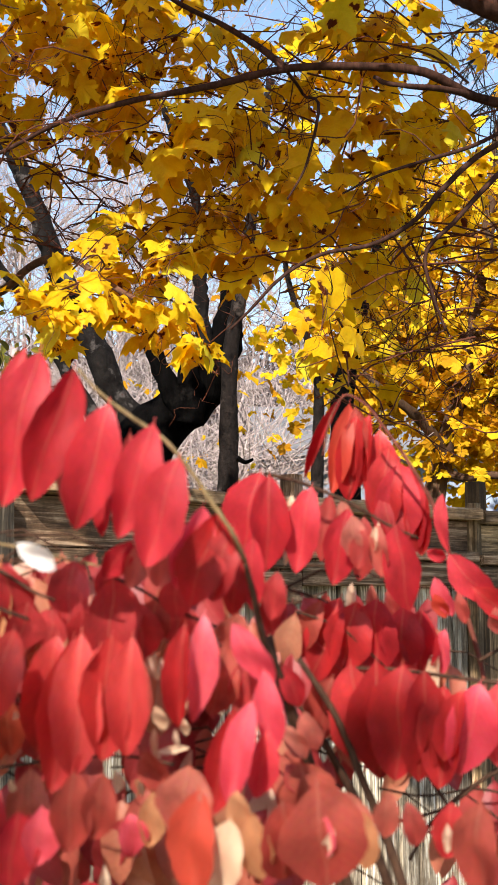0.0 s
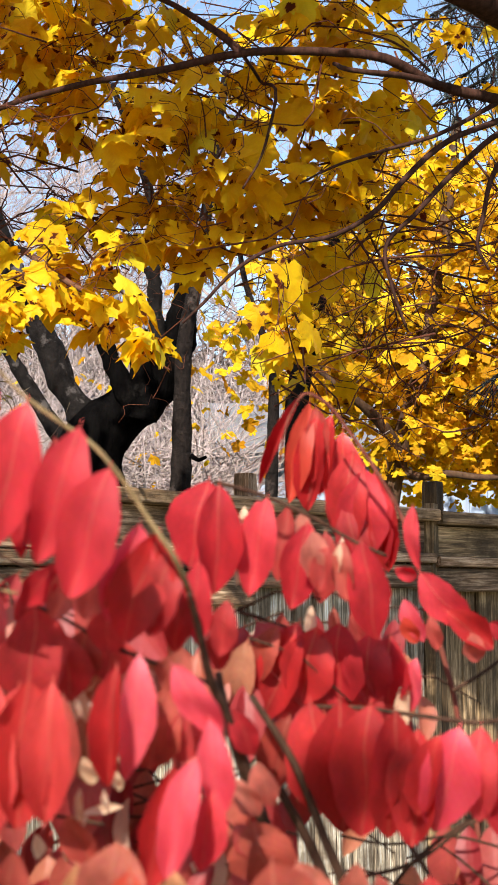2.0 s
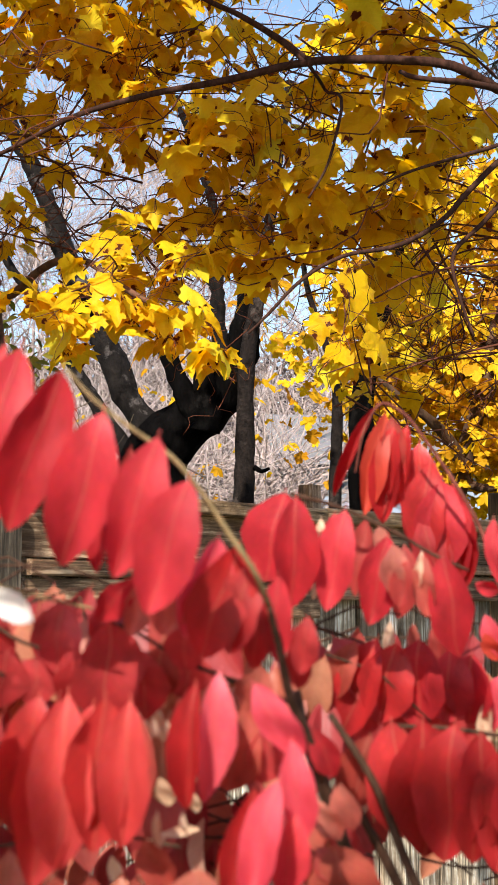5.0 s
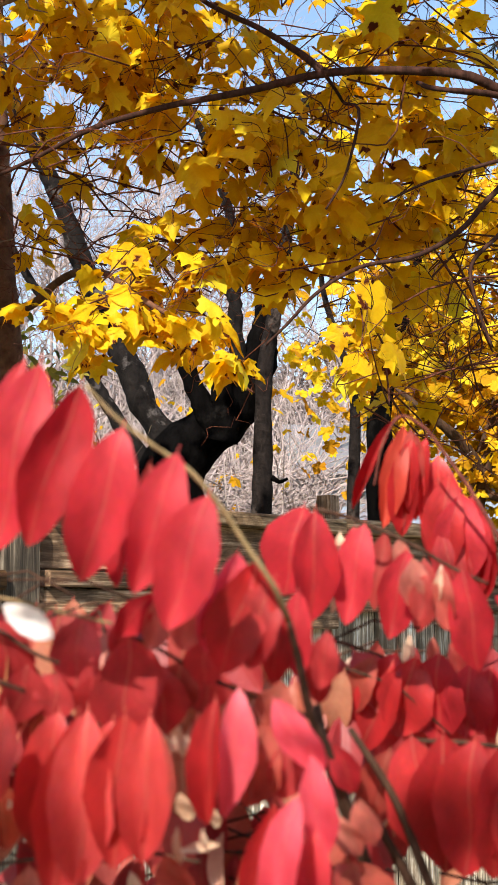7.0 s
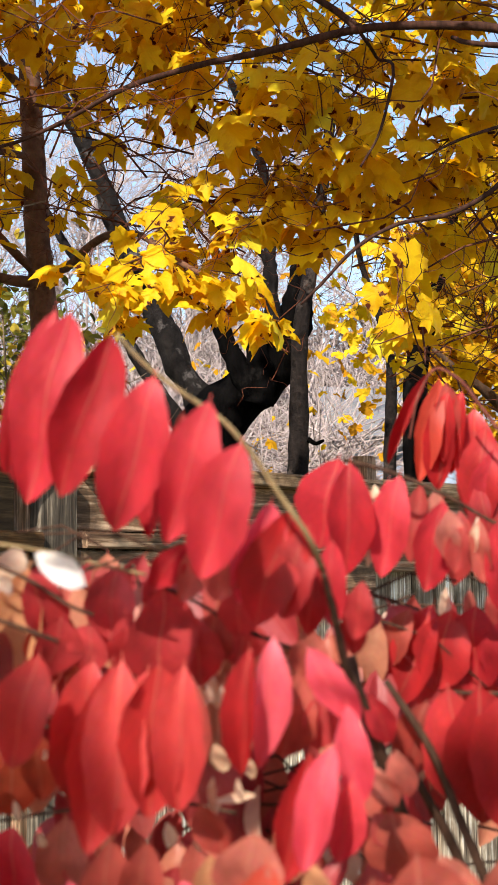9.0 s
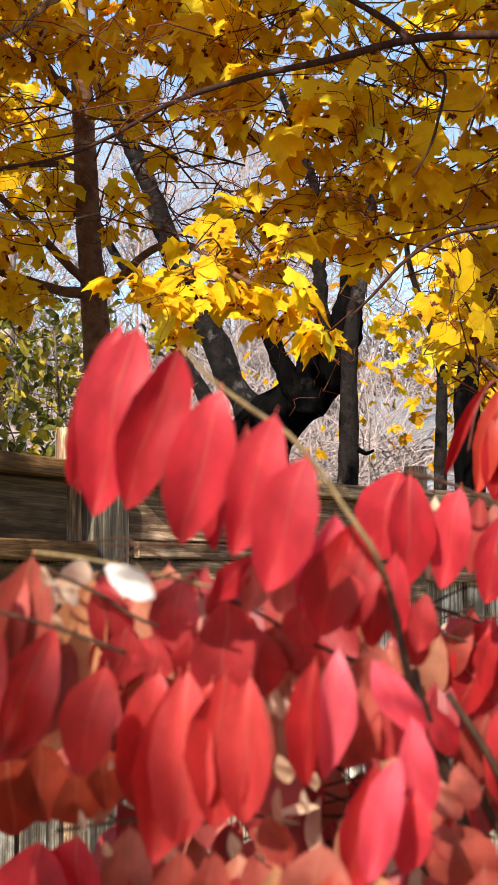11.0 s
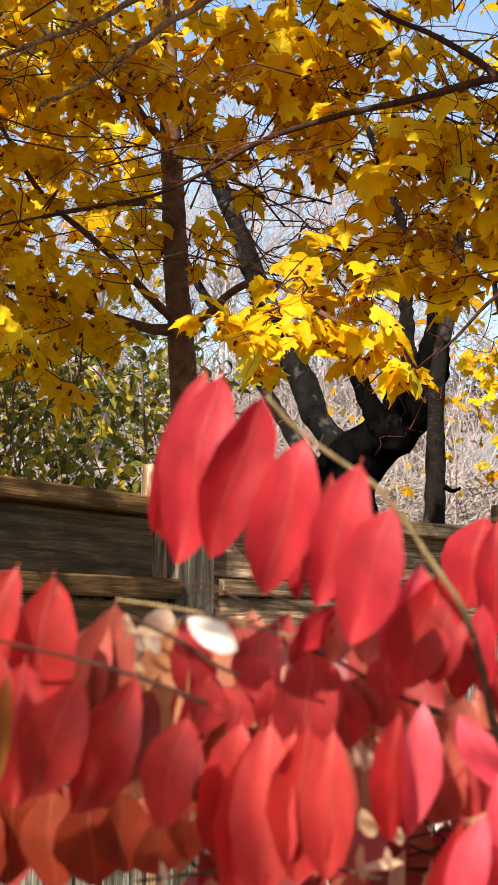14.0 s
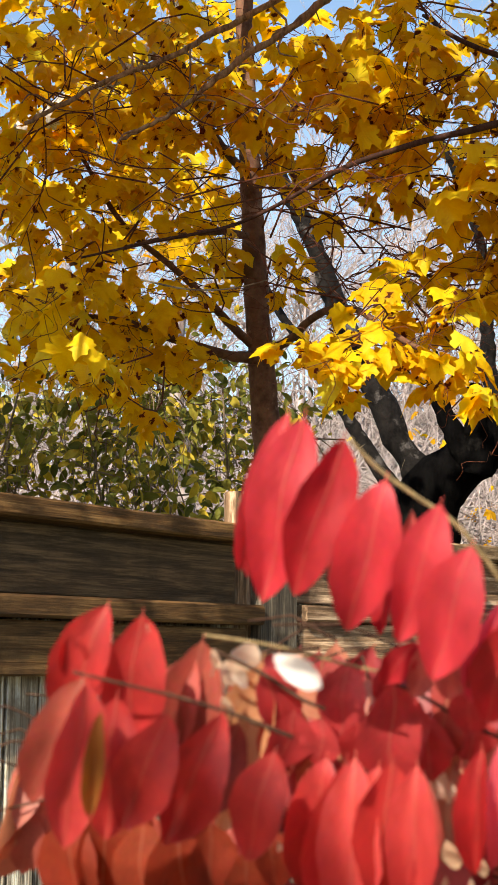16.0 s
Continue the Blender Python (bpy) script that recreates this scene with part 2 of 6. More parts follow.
GOLD_STOPS = [(0.0, (0.62, 0.38, 0.008)), (0.45, (0.74, 0.52, 0.012)), (0.9, (0.8, 0.62, 0.02)), (1.0, (0.6, 0.58, 0.04))]
GOLD = leaf_material("yellow_maple_leaf", GOLD_STOPS, 0.54, 0.5, spots=0.18, spot_colour=(0.085, 0.02, 0.008), joined=False, sheen=0.12, through=(0.95, 0.61, 0.24))
GOLD_JOINED = leaf_material("yellow_maple_leaf_crown", GOLD_STOPS, 0.54, 0.5, spots=0.18, spot_colour=(0.085, 0.02, 0.008), joined=True, sheen=0.12, through=(0.95, 0.61, 0.24))
GOLD_FAR = leaf_material("golden_far_leaf", [(0.0, (0.42, 0.19, 0.006)), (0.5, (0.60, 0.35, 0.01)), (1.0, (0.72, 0.5, 0.02))], 0.45, 0.6, joined=True, sheen=0.12)
GREEN = leaf_material("olive_leaf", [(0.0, (0.06, 0.068, 0.014)), (0.4, (0.14, 0.14, 0.025)), (0.72, (0.26, 0.22, 0.035)), (1.0, (0.5, 0.36, 0.04))], 0.35, 0.6, joined=True, sheen=0.1)
BARK_MAPLE = bark_material("maple_bark", (0.06, 0.027, 0.016), (0.18, 0.092, 0.058), 7.0, stretch=(1, 1, 0.9), lichen=(0.25, 0.16, 0.115), relief=0.004)
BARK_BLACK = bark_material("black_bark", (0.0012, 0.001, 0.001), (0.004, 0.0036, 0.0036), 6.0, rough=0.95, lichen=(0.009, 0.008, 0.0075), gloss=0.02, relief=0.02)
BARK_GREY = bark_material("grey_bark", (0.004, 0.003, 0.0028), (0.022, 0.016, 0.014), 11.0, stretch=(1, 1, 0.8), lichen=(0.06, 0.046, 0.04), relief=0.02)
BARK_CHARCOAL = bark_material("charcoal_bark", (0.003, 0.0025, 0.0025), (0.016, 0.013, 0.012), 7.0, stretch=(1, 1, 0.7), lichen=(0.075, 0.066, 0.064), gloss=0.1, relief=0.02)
BARK_PALE = bark_material("pale_bark", (0.2, 0.155, 0.15), (0.5, 0.42, 0.405), 8.0)
BARK_FINE = bark_material("dark_twig_bark", (0.034, 0.012, 0.007), (0.14, 0.048, 0.028), 30.0, relief=0.001)
BARK_BRANCH = bark_material("dark_branch_bark", (0.018, 0.009, 0.007), (0.066, 0.031, 0.023), 25.0, relief=0.002, gloss=0.05)
BARK_DARKBROWN = bark_material("dark_brown_bark", (0.03, 0.016, 0.01), (0.1, 0.058, 0.036), 7.0)
BARK_LICHEN = bark_material("lichened_bark", (0.2, 0.165, 0.135), (0.56, 0.5, 0.44), 14.0, stretch=(1, 1, 0.6), lichen=(0.12, 0.085, 0.06))
BARK_DULL = bark_material("dull_bark", (0.07, 0.05, 0.032), (0.24, 0.18, 0.12), 8.0)
BARK_BROWN = bark_material("woodland_bark", (0.09, 0.062, 0.05), (0.27, 0.205, 0.175), 5.0)
BARK_SILVER = bark_material("silver_twig_bark", (0.06, 0.028, 0.016), (0.32, 0.195, 0.12), 25.0, relief=0.002)
BARK_TWIG = bark_material("shrub_bark", (0.022, 0.010, 0.006), (0.078, 0.04, 0.025), 60.0, relief=0.0006)
BARK_TWIG_RED = bark_material("red_shrub_bark", (0.06, 0.014, 0.01), (0.2, 0.06, 0.042), 60.0, relief=0.0005)
BARK_TWIG_GREEN = bark_material("young_shrub_bark", (0.11, 0.075, 0.035), (0.27, 0.19, 0.095), 60.0, relief=0.0004)
WOOD = wood_material("weathered_wood", (0.046, 0.030, 0.018), (0.205, 0.140, 0.083), (0.470, 0.345, 0.225), (0.054, 0.036, 0.021))
WOOD_PALE = wood_material("silvered_wood", (0.035, 0.027, 0.02), (0.40, 0.335, 0.26), (0.9, 0.83, 0.71), (0.11, 0.082, 0.058), 0.95)
# tan brightened so the caps look sunlit where the crown shades them
WOOD_CAP = wood_material("sunlit_tan_cap_wood", (0.06, 0.036, 0.02), (0.43, 0.29, 0.18), (0.8, 0.6, 0.42), (0.07, 0.044, 0.027), 0.4, 0.75)
# the left panel's shade is put into this colour of its upper board
WOOD_DARK = wood_material("dark_shaded_wood", (0.018, 0.011, 0.006), (0.055, 0.035, 0.0195), (0.12, 0.078, 0.045), (0.02, 0.013, 0.0075), 0.35, 0.7)
WOOD_GREY = wood_material("grey_board_wood", (0.03, 0.024, 0.019), (0.105, 0.087, 0.068), (0.24, 0.205, 0.165), (0.04, 0.032, 0.025))
WOOD_RAIL = wood_material("grey_brown_rail_wood", (0.05, 0.03, 0.019), (0.22, 0.14, 0.09), (0.6, 0.44, 0.32), (0.04, 0.025, 0.017), 0.35, 0.8)
# rails of the left panel: a darker brown with its shade mixed in
WOOD_BROWN = wood_material("shaded_brown_rail_wood", (0.03, 0.016, 0.007), (0.125, 0.067, 0.03), (0.27, 0.16, 0.078), (0.042, 0.024, 0.012), 0.35, 0.7)


def ground_material():
    m, nt, bsdf, out = mat("lawn")
    mp = coords(nt, "Object", (1, 1, 1))
    n1 = node(nt, "TexNoise", Scale=0.7, Detail=6.0)
    n2 = node(nt, "TexNoise", Scale=45.0, Detail=6.0, Roughness=0.7)
    for n in (n1, n2):
        nt.links.new(mp.outputs["Vector"], n.inputs["Vector"])
    col = mixed(nt, n1.outputs["Fac"], (0.075, 0.085, 0.025), (0.17, 0.12, 0.045))
    col = mixed(nt, 0.5, col, n2.outputs["Color"], "SOFT_LIGHT")
    nt.links.new(col, bsdf.inputs["Base Color"])
    bsdf.inputs["Roughness"].default_value = 0.95
    bumped(nt, bsdf, n2.outputs["Fac"], 1.0, 0.02)
    return m


def plain_material(name, colour, rough, scale=12.0, amount=0.25):
    m, nt, bsdf, out = mat(name)
    mp = coords(nt, "Object", (1, 1, 1))
    n = node(nt, "TexNoise", Scale=scale, Detail=6.0)
    nt.links.new(mp.outputs["Vector"], n.inputs["Vector"])
    nt.links.new(mixed(nt, amount, colour, n.outputs["Color"], "SOFT_LIGHT"), bsdf.inputs["Base Color"])
    bsdf.inputs["Roughness"].default_value = rough
    return m


LAWN = ground_material()
SIDING = plain_material("blue_grey_siding", (0.27, 0.33, 0.44), 0.6)
TRIM = plain_material("white_trim", (0.4, 0.46, 0.55), 0.5)
SHINGLE = plain_material("grey_shingle", (0.16, 0.16, 0.17), 0.9, 40.0, 0.5)
GLASS = plain_material("window_glass", (0.05, 0.07, 0.1), 0.05)
NEEDLE = plain_material("blue_green_needle", (0.035, 0.06, 0.065), 0.55)

# ---- building tools ----


class Soup:
    """Vertices, faces and leaf coordinates gathered for one mesh."""

    def __init__(self):
        self.v, self.f, self.uv, self.n = [], [], [], 0

    def add(self, verts, faces, uvs=None):
        k = self.n
        self.v.extend(verts)
        self.f.extend([tuple(i + k for i in f) for f in faces])
        self.uv.extend(uvs if uvs is not None else [(0.0, 0.0)] * len(verts))
        self.n += len(verts)

    def mesh(self, name, material, smooth=True):
        me = bpy.data.meshes.new(name)
        me.from_pydata([tuple(p) for p in self.v], [], self.f)
        layer = me.uv_layers.new(name="leaf")
        idx = np.zeros(len(me.loops), dtype=np.int32)
        me.loops.foreach_get("vertex_index", idx)
        layer.data.foreach_set("uv", np.array(self.uv, dtype=np.float32)[idx].ravel())
        me.polygons.foreach_set("use_smooth", [smooth] * len(me.polygons))
        me.materials.append(material)
        me.update()
        return me


def part(name, me, parent, label="", kind=""):
    ob = new(name, me)
    ob.parent = parent
    return tagged(ob, label, kind=kind)


def thing(name, x, y, z, label, category, group="", kind=""):
    ob = new(name)
    ob.location = (x, y, z)
    return tagged(ob, label, category, group, kind)


def glide(points, steps):
    """A smooth line through the points, with tangents weighed by their spacing."""
    p = [Vector(q) for q in points]
    n = len(p)
    gap = [max((p[i + 1] - p[i]).length, 1e-6) for i in range(n - 1)]
    slope = [(p[i + 1] - p[i]) / gap[i] for i in range(n - 1)]
    tan = [slope[0]] + [(slope[i - 1] * gap[i] + slope[i] * gap[i - 1]) / (gap[i - 1] + gap[i]) for i in range(1, n - 1)] + [slope[-1]]
    out = []
    for i in range(n - 1):
        for k in range(steps):
            t = k / steps
            t2, t3 = t * t, t ** 3
            out.append(p[i] * (2 * t3 - 3 * t2 + 1) + tan[i] * gap[i] * (t3 - 2 * t2 + t) + p[i + 1] * (3 * t2 - 2 * t3) + tan[i + 1] * gap[i] * (t3 - t2))
    out.append(p[-1])
    return out


def tube(soup, points, r0, r1, sides=8, rough=0.0, knots=0.0):
    """A tapering limb along the points."""
    n = len(points)
    ring0, side = [], Vector((0.37, 0.91, 0.11))
    verts, faces = [], []
    for i, p in enumerate(points):
        way = (points[min(i + 1, n - 1)] - points[max(i - 1, 0)]).normalized()
        side = (side - way * side.dot(way))
        if side.length < 1e-4:
            side = way.orthogonal()
        side.normalize()
        up = way.cross(side)
        r = r0 + (r1 - r0) * i / max(n - 1, 1)
        if knots:
            r *= 1 + knots * noise.noise(p * 6)
        for k in range(sides):
            a = 2 * math.pi * k / sides
            rr = r * (1 + rough * noise.noise((p + up * math.sin(a) * r * 2 + side * math.cos(a) * r * 2) * (0.35 / max(r, 0.004))))
            verts.append(p + (side * math.cos(a) + up * math.sin(a)) * rr)
    for i in range(n - 1):
        for k in range(sides):
            a, b = i * sides + k, i * sides + (k + 1) % sides
            faces.append((a, b, b + sides, a + sides))
    faces.append(tuple(range(sides - 1, -1, -1)))
    faces.append(tuple((n - 1) * sides + k for k in range(sides)))
    soup.add(verts, faces)


def rootless(parent):
    return parent.location if parent.parent is None else Vector()


def limb(name, points, r0, r1, material, parent, sides=8, steps=6, rough=0.14, knots=0.05, label="", kind=""):
    soup = Soup()
    o = rootless(parent)
    tube(soup, [p - o for p in glide(points, steps)], r0, r1, sides, rough, knots)
    return part(name, soup.mesh(name, material), parent, label, kind)


def axes(base, tip, facing, twist=0.0):
    """The turn of a leaf: y from base to tip, z towards facing, turned about y by twist degrees."""
    y = (Vector(tip) - Vector(base)).normalized()
    z = Vector(facing) - y * Vector(facing).dot(y)
    z = z.normalized() if z.length > 1e-5 else y.orthogonal().normalized()
    z = Matrix.Rotation(radians(twist), 3, y) @ z
    x = y.cross(z)
    return Matrix((x, y, z)).transposed()


def oval_leaf(rng, width, rows=9, fold=0.18, curl=0.12, stalk=0.05, wave=0.0, sides=2, bend=0.0):
    """A pointed oval leaf of length 1 along y, folded along its midrib."""
    verts, faces, uvs = [], [], []
    ox, oy = rng.randrange(60), rng.randrange(50)
    cols = 2 * sides + 1
    for i in range(rows + 1):
        t = i / rows
        w = 0.5 * width * (math.sin(math.pi * t ** 0.92)) ** 0.7 * (1 - 0.12 * (2 * t - 1) ** 6)
        if t in (0.0, 1.0):
            w = 0.006
        sway = bend * width * math.sin(2 * math.pi * t * 0.8 + ox)
        for j in range(cols):
            s = (j - sides) / sides
            x = s * w * (1 + (0.03 * math.sin(i * 1.3 + ox + (2.0 if s > 0 else 0.0)) + 0.014 * math.sin(i * 3.1 + oy * 9 + s) if abs(s) > 0.9 else 0.0)) + sway * math.sin(math.pi * t)
            z = (0.45 * abs(s) ** 1.2 + 0.55 * s * s) * w * fold - curl * (t - 0.35) ** 2 + wave * math.sin(5 * t + s * 2 + ox) * w
            verts.append(Vector((x, stalk + t * (1 - stalk), z)))
            uvs.append((ox + x - sway * math.sin(math.pi * t), oy + 0.002 + t * 0.996))
    for i in range(rows):
        for j in range(cols - 1):
            a = i * cols + j
            faces.append((a, a + 1, a + 1 + cols, a + cols))
    k = len(verts)
    verts += [Vector((-0.008, 0, 0.004)), Vector((0.008, 0, 0.004)), Vector((0.008, stalk + 0.03, 0.006)), Vector((-0.008, stalk + 0.03, 0.006))]
    faces.append((k, k + 1, k + 2, k + 3))
    uvs += [(ox, oy)] * 4
    return verts, faces, uvs


def maple_leaf(rng, teeth=True, droop=0.25, fold=0.2, ring=False):
    """A five-lobed maple leaf about 1 wide; the stalk joins at the origin and the middle lobe points along y."""
    half = [(0.0, 0.05), (0.10, -0.01), (0.24, -0.05), (0.32, 0.04), (0.43, 0.03), (0.40, 0.13), (0.38, 0.20), (0.46, 0.24), (0.60, 0.29), (0.53, 0.39),
            (0.55, 0.54), (0.42, 0.53), (0.31, 0.52), (0.29, 0.60), (0.33, 0.72), (0.19, 0.74), (0.12, 0.84), (0.0, 1.0)]
    if not teeth:
        half = [half[i] for i in (0, 2, 4, 6, 8, 10, 12, 14, 17)]
    ox, oy = rng.randrange(60), rng.random() * 60
    ph = rng.random() * 6
    outline = half + [(-x, y) for x, y in half[-2:0:-1]]
    outline = [(x * (1 + rng.uniform(-0.09, 0.09)), y + rng.uniform(-0.03, 0.03)) for x, y in outline]
    mid = (0.0, 0.34)
    kx, ky = 0.85 + 0.3 * rng.random(), 0.85 + 0.25 * rng.random()
    roll = rng.uniform(-0.5, 0.5)

    def lift(x, y):
        return fold * math.sqrt(x * x + 0.004) - droop * (y - 0.1) ** 2 + 0.07 * math.sin(7 * x + 5 * y + ph) - (0.3 + droop) * max(abs(x) - 0.24, 0) + roll * x * y

    n = len(outline)
    pts = [mid] + outline
    faces = [(0, 1 + i, 1 + (i + 1) % n) for i in range(n)]
    if ring:
        inner = [(mid[0] + (x - mid[0]) * 0.55, mid[1] + (y - mid[1]) * 0.55) for x, y in outline]
        pts = [mid] + inner + outline
        faces = [(0, 1 + i, 1 + (i + 1) % n) for i in range(n)] + [(1 + i, 1 + n + i, 1 + n + (i + 1) % n, 1 + (i + 1) % n) for i in range(n)]
    verts = [Vector(((x + 0.03 * math.sin(9 * y + ph)) * kx, y * ky, lift(x, y))) for x, y in pts]
    uvs = [(ox + x, oy + y) for x, y in pts]
    return verts, faces, uvs


def placed(geo, turn, at, size):
    v, f, uv = geo
    return [at + turn @ (p * size) for p in v], f, uv


def rand_unit(rng):
    while True:
        v = Vector((rng.uniform(-1, 1), rng.uniform(-1, 1), rng.uniform(-1, 1)))
        if 0.1 < v.length < 1:
            return v.normalized()


EYE = Vector((0, 0, 1.56))

# ---- ground ----


def build_ground():
    soup = Soup()
    rings = [0.0, 1.5, 3, 5, 8, 12, 18, 30, 60, 150, 500, 2500]
    n = 48
    verts, faces = [Vector((0, 0, 0))], []
    for r in rings[1:]:
        for k in range(n):
            a = 2 * math.pi * k / n
            x, y = r * math.cos(a), r * math.sin(a)
            verts.append(Vector((x, y, 0.02 * noise.noise(Vector((x, y, 0)) * 0.8) if r < 100 else 0)))
    for k in range(n):
        faces.append((0, 1 + k, 1 + (k + 1) % n))
    for i in range(len(rings) - 2):
        for k in range(n):
            a, b = 1 + i * n + k, 1 + i * n + (k + 1) % n
            faces.append((a, a + n, b + n, b))
    soup.add(verts, faces)
    tagged(new("ground", soup.mesh("ground", LAWN)), "autumn lawn running out to the horizon", "ground", kind="structure")


build_ground()

# ---- the wooden fence ----
TOP = 1.84


def plank_mesh(length, height, depth, material, rng, bow=0.004):
    """A sawn board along x with softened arrises, a slight bow and uneven ends; its back lies at y = 0, its face at -depth."""
    b = min(height, depth) * 0.12
    prof = [(0, 0), (0, height), (-depth + b, height), (-depth, height - b), (-depth, b), (-depth + b, 0)]
    n = 7
    soup = Soup()
    verts, faces = [], []
    p1, p2 = rng.uniform(0, 6), rng.uniform(0, 6)
    for i in range(n):
        t = i / (n - 1)
        dz, dy = bow * math.sin(3 * t + p1), bow * 0.6 * math.sin(4 * t + p2)
        for y, z in prof:
            verts.append(Vector((t * length, y + dy, z + dz * (0.4 + 0.6 * z / height))))
    m = len(prof)
    for i in range(n - 1):
        for k in range(m):
            a, c = i * m + k, i * m + (k + 1) % m
            faces.append((a, a + m, c + m, c))
    faces += [tuple(range(m)), tuple((n - 1) * m + k for k in range(m - 1, -1, -1))]
    soup.add(verts, faces)
    return soup.mesh("board", material, smooth=False)


fence = thing("wooden_fence", 0, 0, 0, "weathered wooden garden fence with cap rail and upright boards", "fence")


def fence_panel(ax, ay, bx, by, top, face, upper, rail, label, ends=(0.0, 0.0), seed=1, ledge_over=0.0, upper_cut=0.0, cap=None, squat=1.0):
    """A fence panel from a to b: cap, upper board, ledge, rail and upright boards, its face towards the garden."""
    rng = random.Random(seed)
    run = Vector((bx - ax, by - ay))
    length, turn = run.length, math.degrees(math.atan2(run.y, run.x))
    panel = tagged(new("panel"), label)
    panel.parent = fence
    panel.location = (ax, ay, 0)
    panel.rotation_euler = (0, 0, radians(turn))

    def board(name, x, y, z, w, h, d, material, text="", tilt=0.0):
        ob = part(name, plank_mesh(w, h, d, material, rng), panel, text)
        ob.location = (x, y, z)
        ob.rotation_euler = (radians(tilt), 0, 0)
        return ob

    def upright(x, y, z, w, h, d, material):
        ob = part("fence_board", plank_mesh(h, w, d, material, rng, 0.003), panel)
        # the board's own length runs up
        ob.matrix_basis = Matrix.Translation((x + w, y, z)) @ Matrix(((0, 0, -1), (0, 1, 0), (1, 0, 0))).to_4x4()
        return ob

    board("cap_rail", 0, 0.06, top - 0.040, length - ends[1], 0.036, 0.125, cap or rail, "wide cap rail with rounded edge")
    z1, z2, z3 = top - 0.042 - 0.122 * squat, top - 0.044 - 0.161 * squat, top - 0.046 - 0.258 * squat
    board("upper_board", 0, 0, z1, length - upper_cut, top - 0.042 - z1, 0.022, upper)
    board("ledge", 0, 0, z2, length - 0.01 + ledge_over, z1 - z2 - 0.002, 0.055, rail, "narrow projecting ledge")
    board("rail", 0, 0, z3, length - 0.012, z2 - z3 - 0.007, 0.036, rail)
    x = 0.006
    while x < length - 0.012:
        w = min(rng.uniform(0.058, 0.084), length - x - 0.004)
        upright(x, 0.022 + rng.uniform(0, 0.005), 0.05, w, top - 0.11, 0.018, face)
        x += w + rng.choice((0.004, 0.006, 0.009, 0.014))
        if x < length - 0.02:
            # dark boards added behind the gaps so that the gaps read dark
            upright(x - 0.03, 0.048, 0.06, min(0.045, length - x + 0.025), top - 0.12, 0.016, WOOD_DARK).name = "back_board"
    board("bottom_rail", 0, -0.014, 0.22, length - 0.01, 0.09, 0.036, rail)
    return panel


def fence_post(x, y, turn, top, label, material, size=0.052):
    soup = Soup()
    h, b = size / 2, 0.008
    ring = [(-h + b, -h), (h - b, -h), (h, -h + b), (h, h - b), (h - b, h), (-h + b, h), (-h, h - b), (-h, -h + b)]
    zs = [0, 0.6, 1.2, top - 0.02, top]
    verts = [Vector((px * (0.94 if z == top else 1), py * (0.94 if z == top else 1), z + (0.006 * noise.noise(Vector((px * 40, py * 40, z))) if z == top else 0))) for z in zs for px, py in ring]
    faces = [(i * 8 + k, i * 8 + (k + 1) % 8, (i + 1) * 8 + (k + 1) % 8, (i + 1) * 8 + k) for i in range(len(zs) - 1) for k in range(8)]
    faces.append(tuple(4 * 8 + k for k in range(8)))
    # boards run along x in their own frame, so the post is laid down and raised again
    soup.add([Vector((p.z, p.y, -p.x)) for p in verts], faces)
    ob = part("post", soup.mesh("post", material, False), fence, label)
    ob.matrix_basis = pose(x, y, 0, 0, 0, turn) @ Matrix(((0, 0, -1), (0, 1, 0), (1, 0, 0))).to_4x4()
    return ob


FA, FB, FC = (-0.442, 2.967), (0.305, 3.826), (0.86, 4.229)
_d0 = Vector((math.cos(radians(61)), math.sin(radians(61))))
_d1 = Vector((FB[0] - FA[0], FB[1] - FA[1])).normalized()
_d2 = Vector((FC[0] - FB[0], FC[1] - FB[1])).normalized()
_L = Vector(FA) - _d0 * 2.3
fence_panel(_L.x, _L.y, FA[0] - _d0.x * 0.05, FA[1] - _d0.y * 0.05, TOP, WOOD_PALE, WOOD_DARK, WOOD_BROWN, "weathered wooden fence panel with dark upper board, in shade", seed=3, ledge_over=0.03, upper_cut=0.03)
_p = Vector(FA) + _d1 * 0.105
fence_panel(_p.x, _p.y, FB[0], FB[1], TOP, WOOD_PALE, WOOD_RAIL, WOOD_RAIL, "weathered grey wooden fence panel dappled with sun", seed=5, cap=WOOD_CAP, squat=0.92)
_q = Vector(FB) + _d2 * 0.004
fence_panel(_q.x, _q.y, FC[0] - _d2.x * 0.004, FC[1] - _d2.y * 0.004, TOP, WOOD_PALE, WOOD_RAIL, WOOD_RAIL, "weathered grey wooden fence panel dappled with sun", seed=8, cap=WOOD_CAP, squat=0.74)
_r = Vector(FC) + _d2 * 0.004
_e = _r + Vector((math.cos(radians(38)), math.sin(radians(38)))) * 2.4
fence_panel(_r.x, _r.y, _e.x, _e.y, TOP - 0.01, WOOD, WOOD, WOOD_RAIL, "weathered wooden fence panel running on past a post", seed=11, squat=0.74, cap=WOOD_CAP)


def trim_strip(x, y, turn, z0, z1, width, material):
    rng = random.Random(4)
    ob = part("cover_board", plank_mesh(z1 - z0, width, 0.03, material, rng, 0.002), fence, "grey upright cover board")
    ob.matrix_basis = Matrix.Translation((x, y, z0)) @ pose(0, 0, 0, 0, 0, turn) @ Matrix.Translation((width / 2, 0, 0)) @ Matrix(((0, 0, -1), (0, 1, 0), (1, 0, 0))).to_4x4()


trim_strip(FA[0] + 0.035, FA[1] + 0.015, 46, 0.04, TOP - 0.055, 0.1, WOOD_GREY)
trim_strip(FC[0], FC[1] - 0.01, 60, 0.04, TOP + 0.01, 0.05, WOOD)
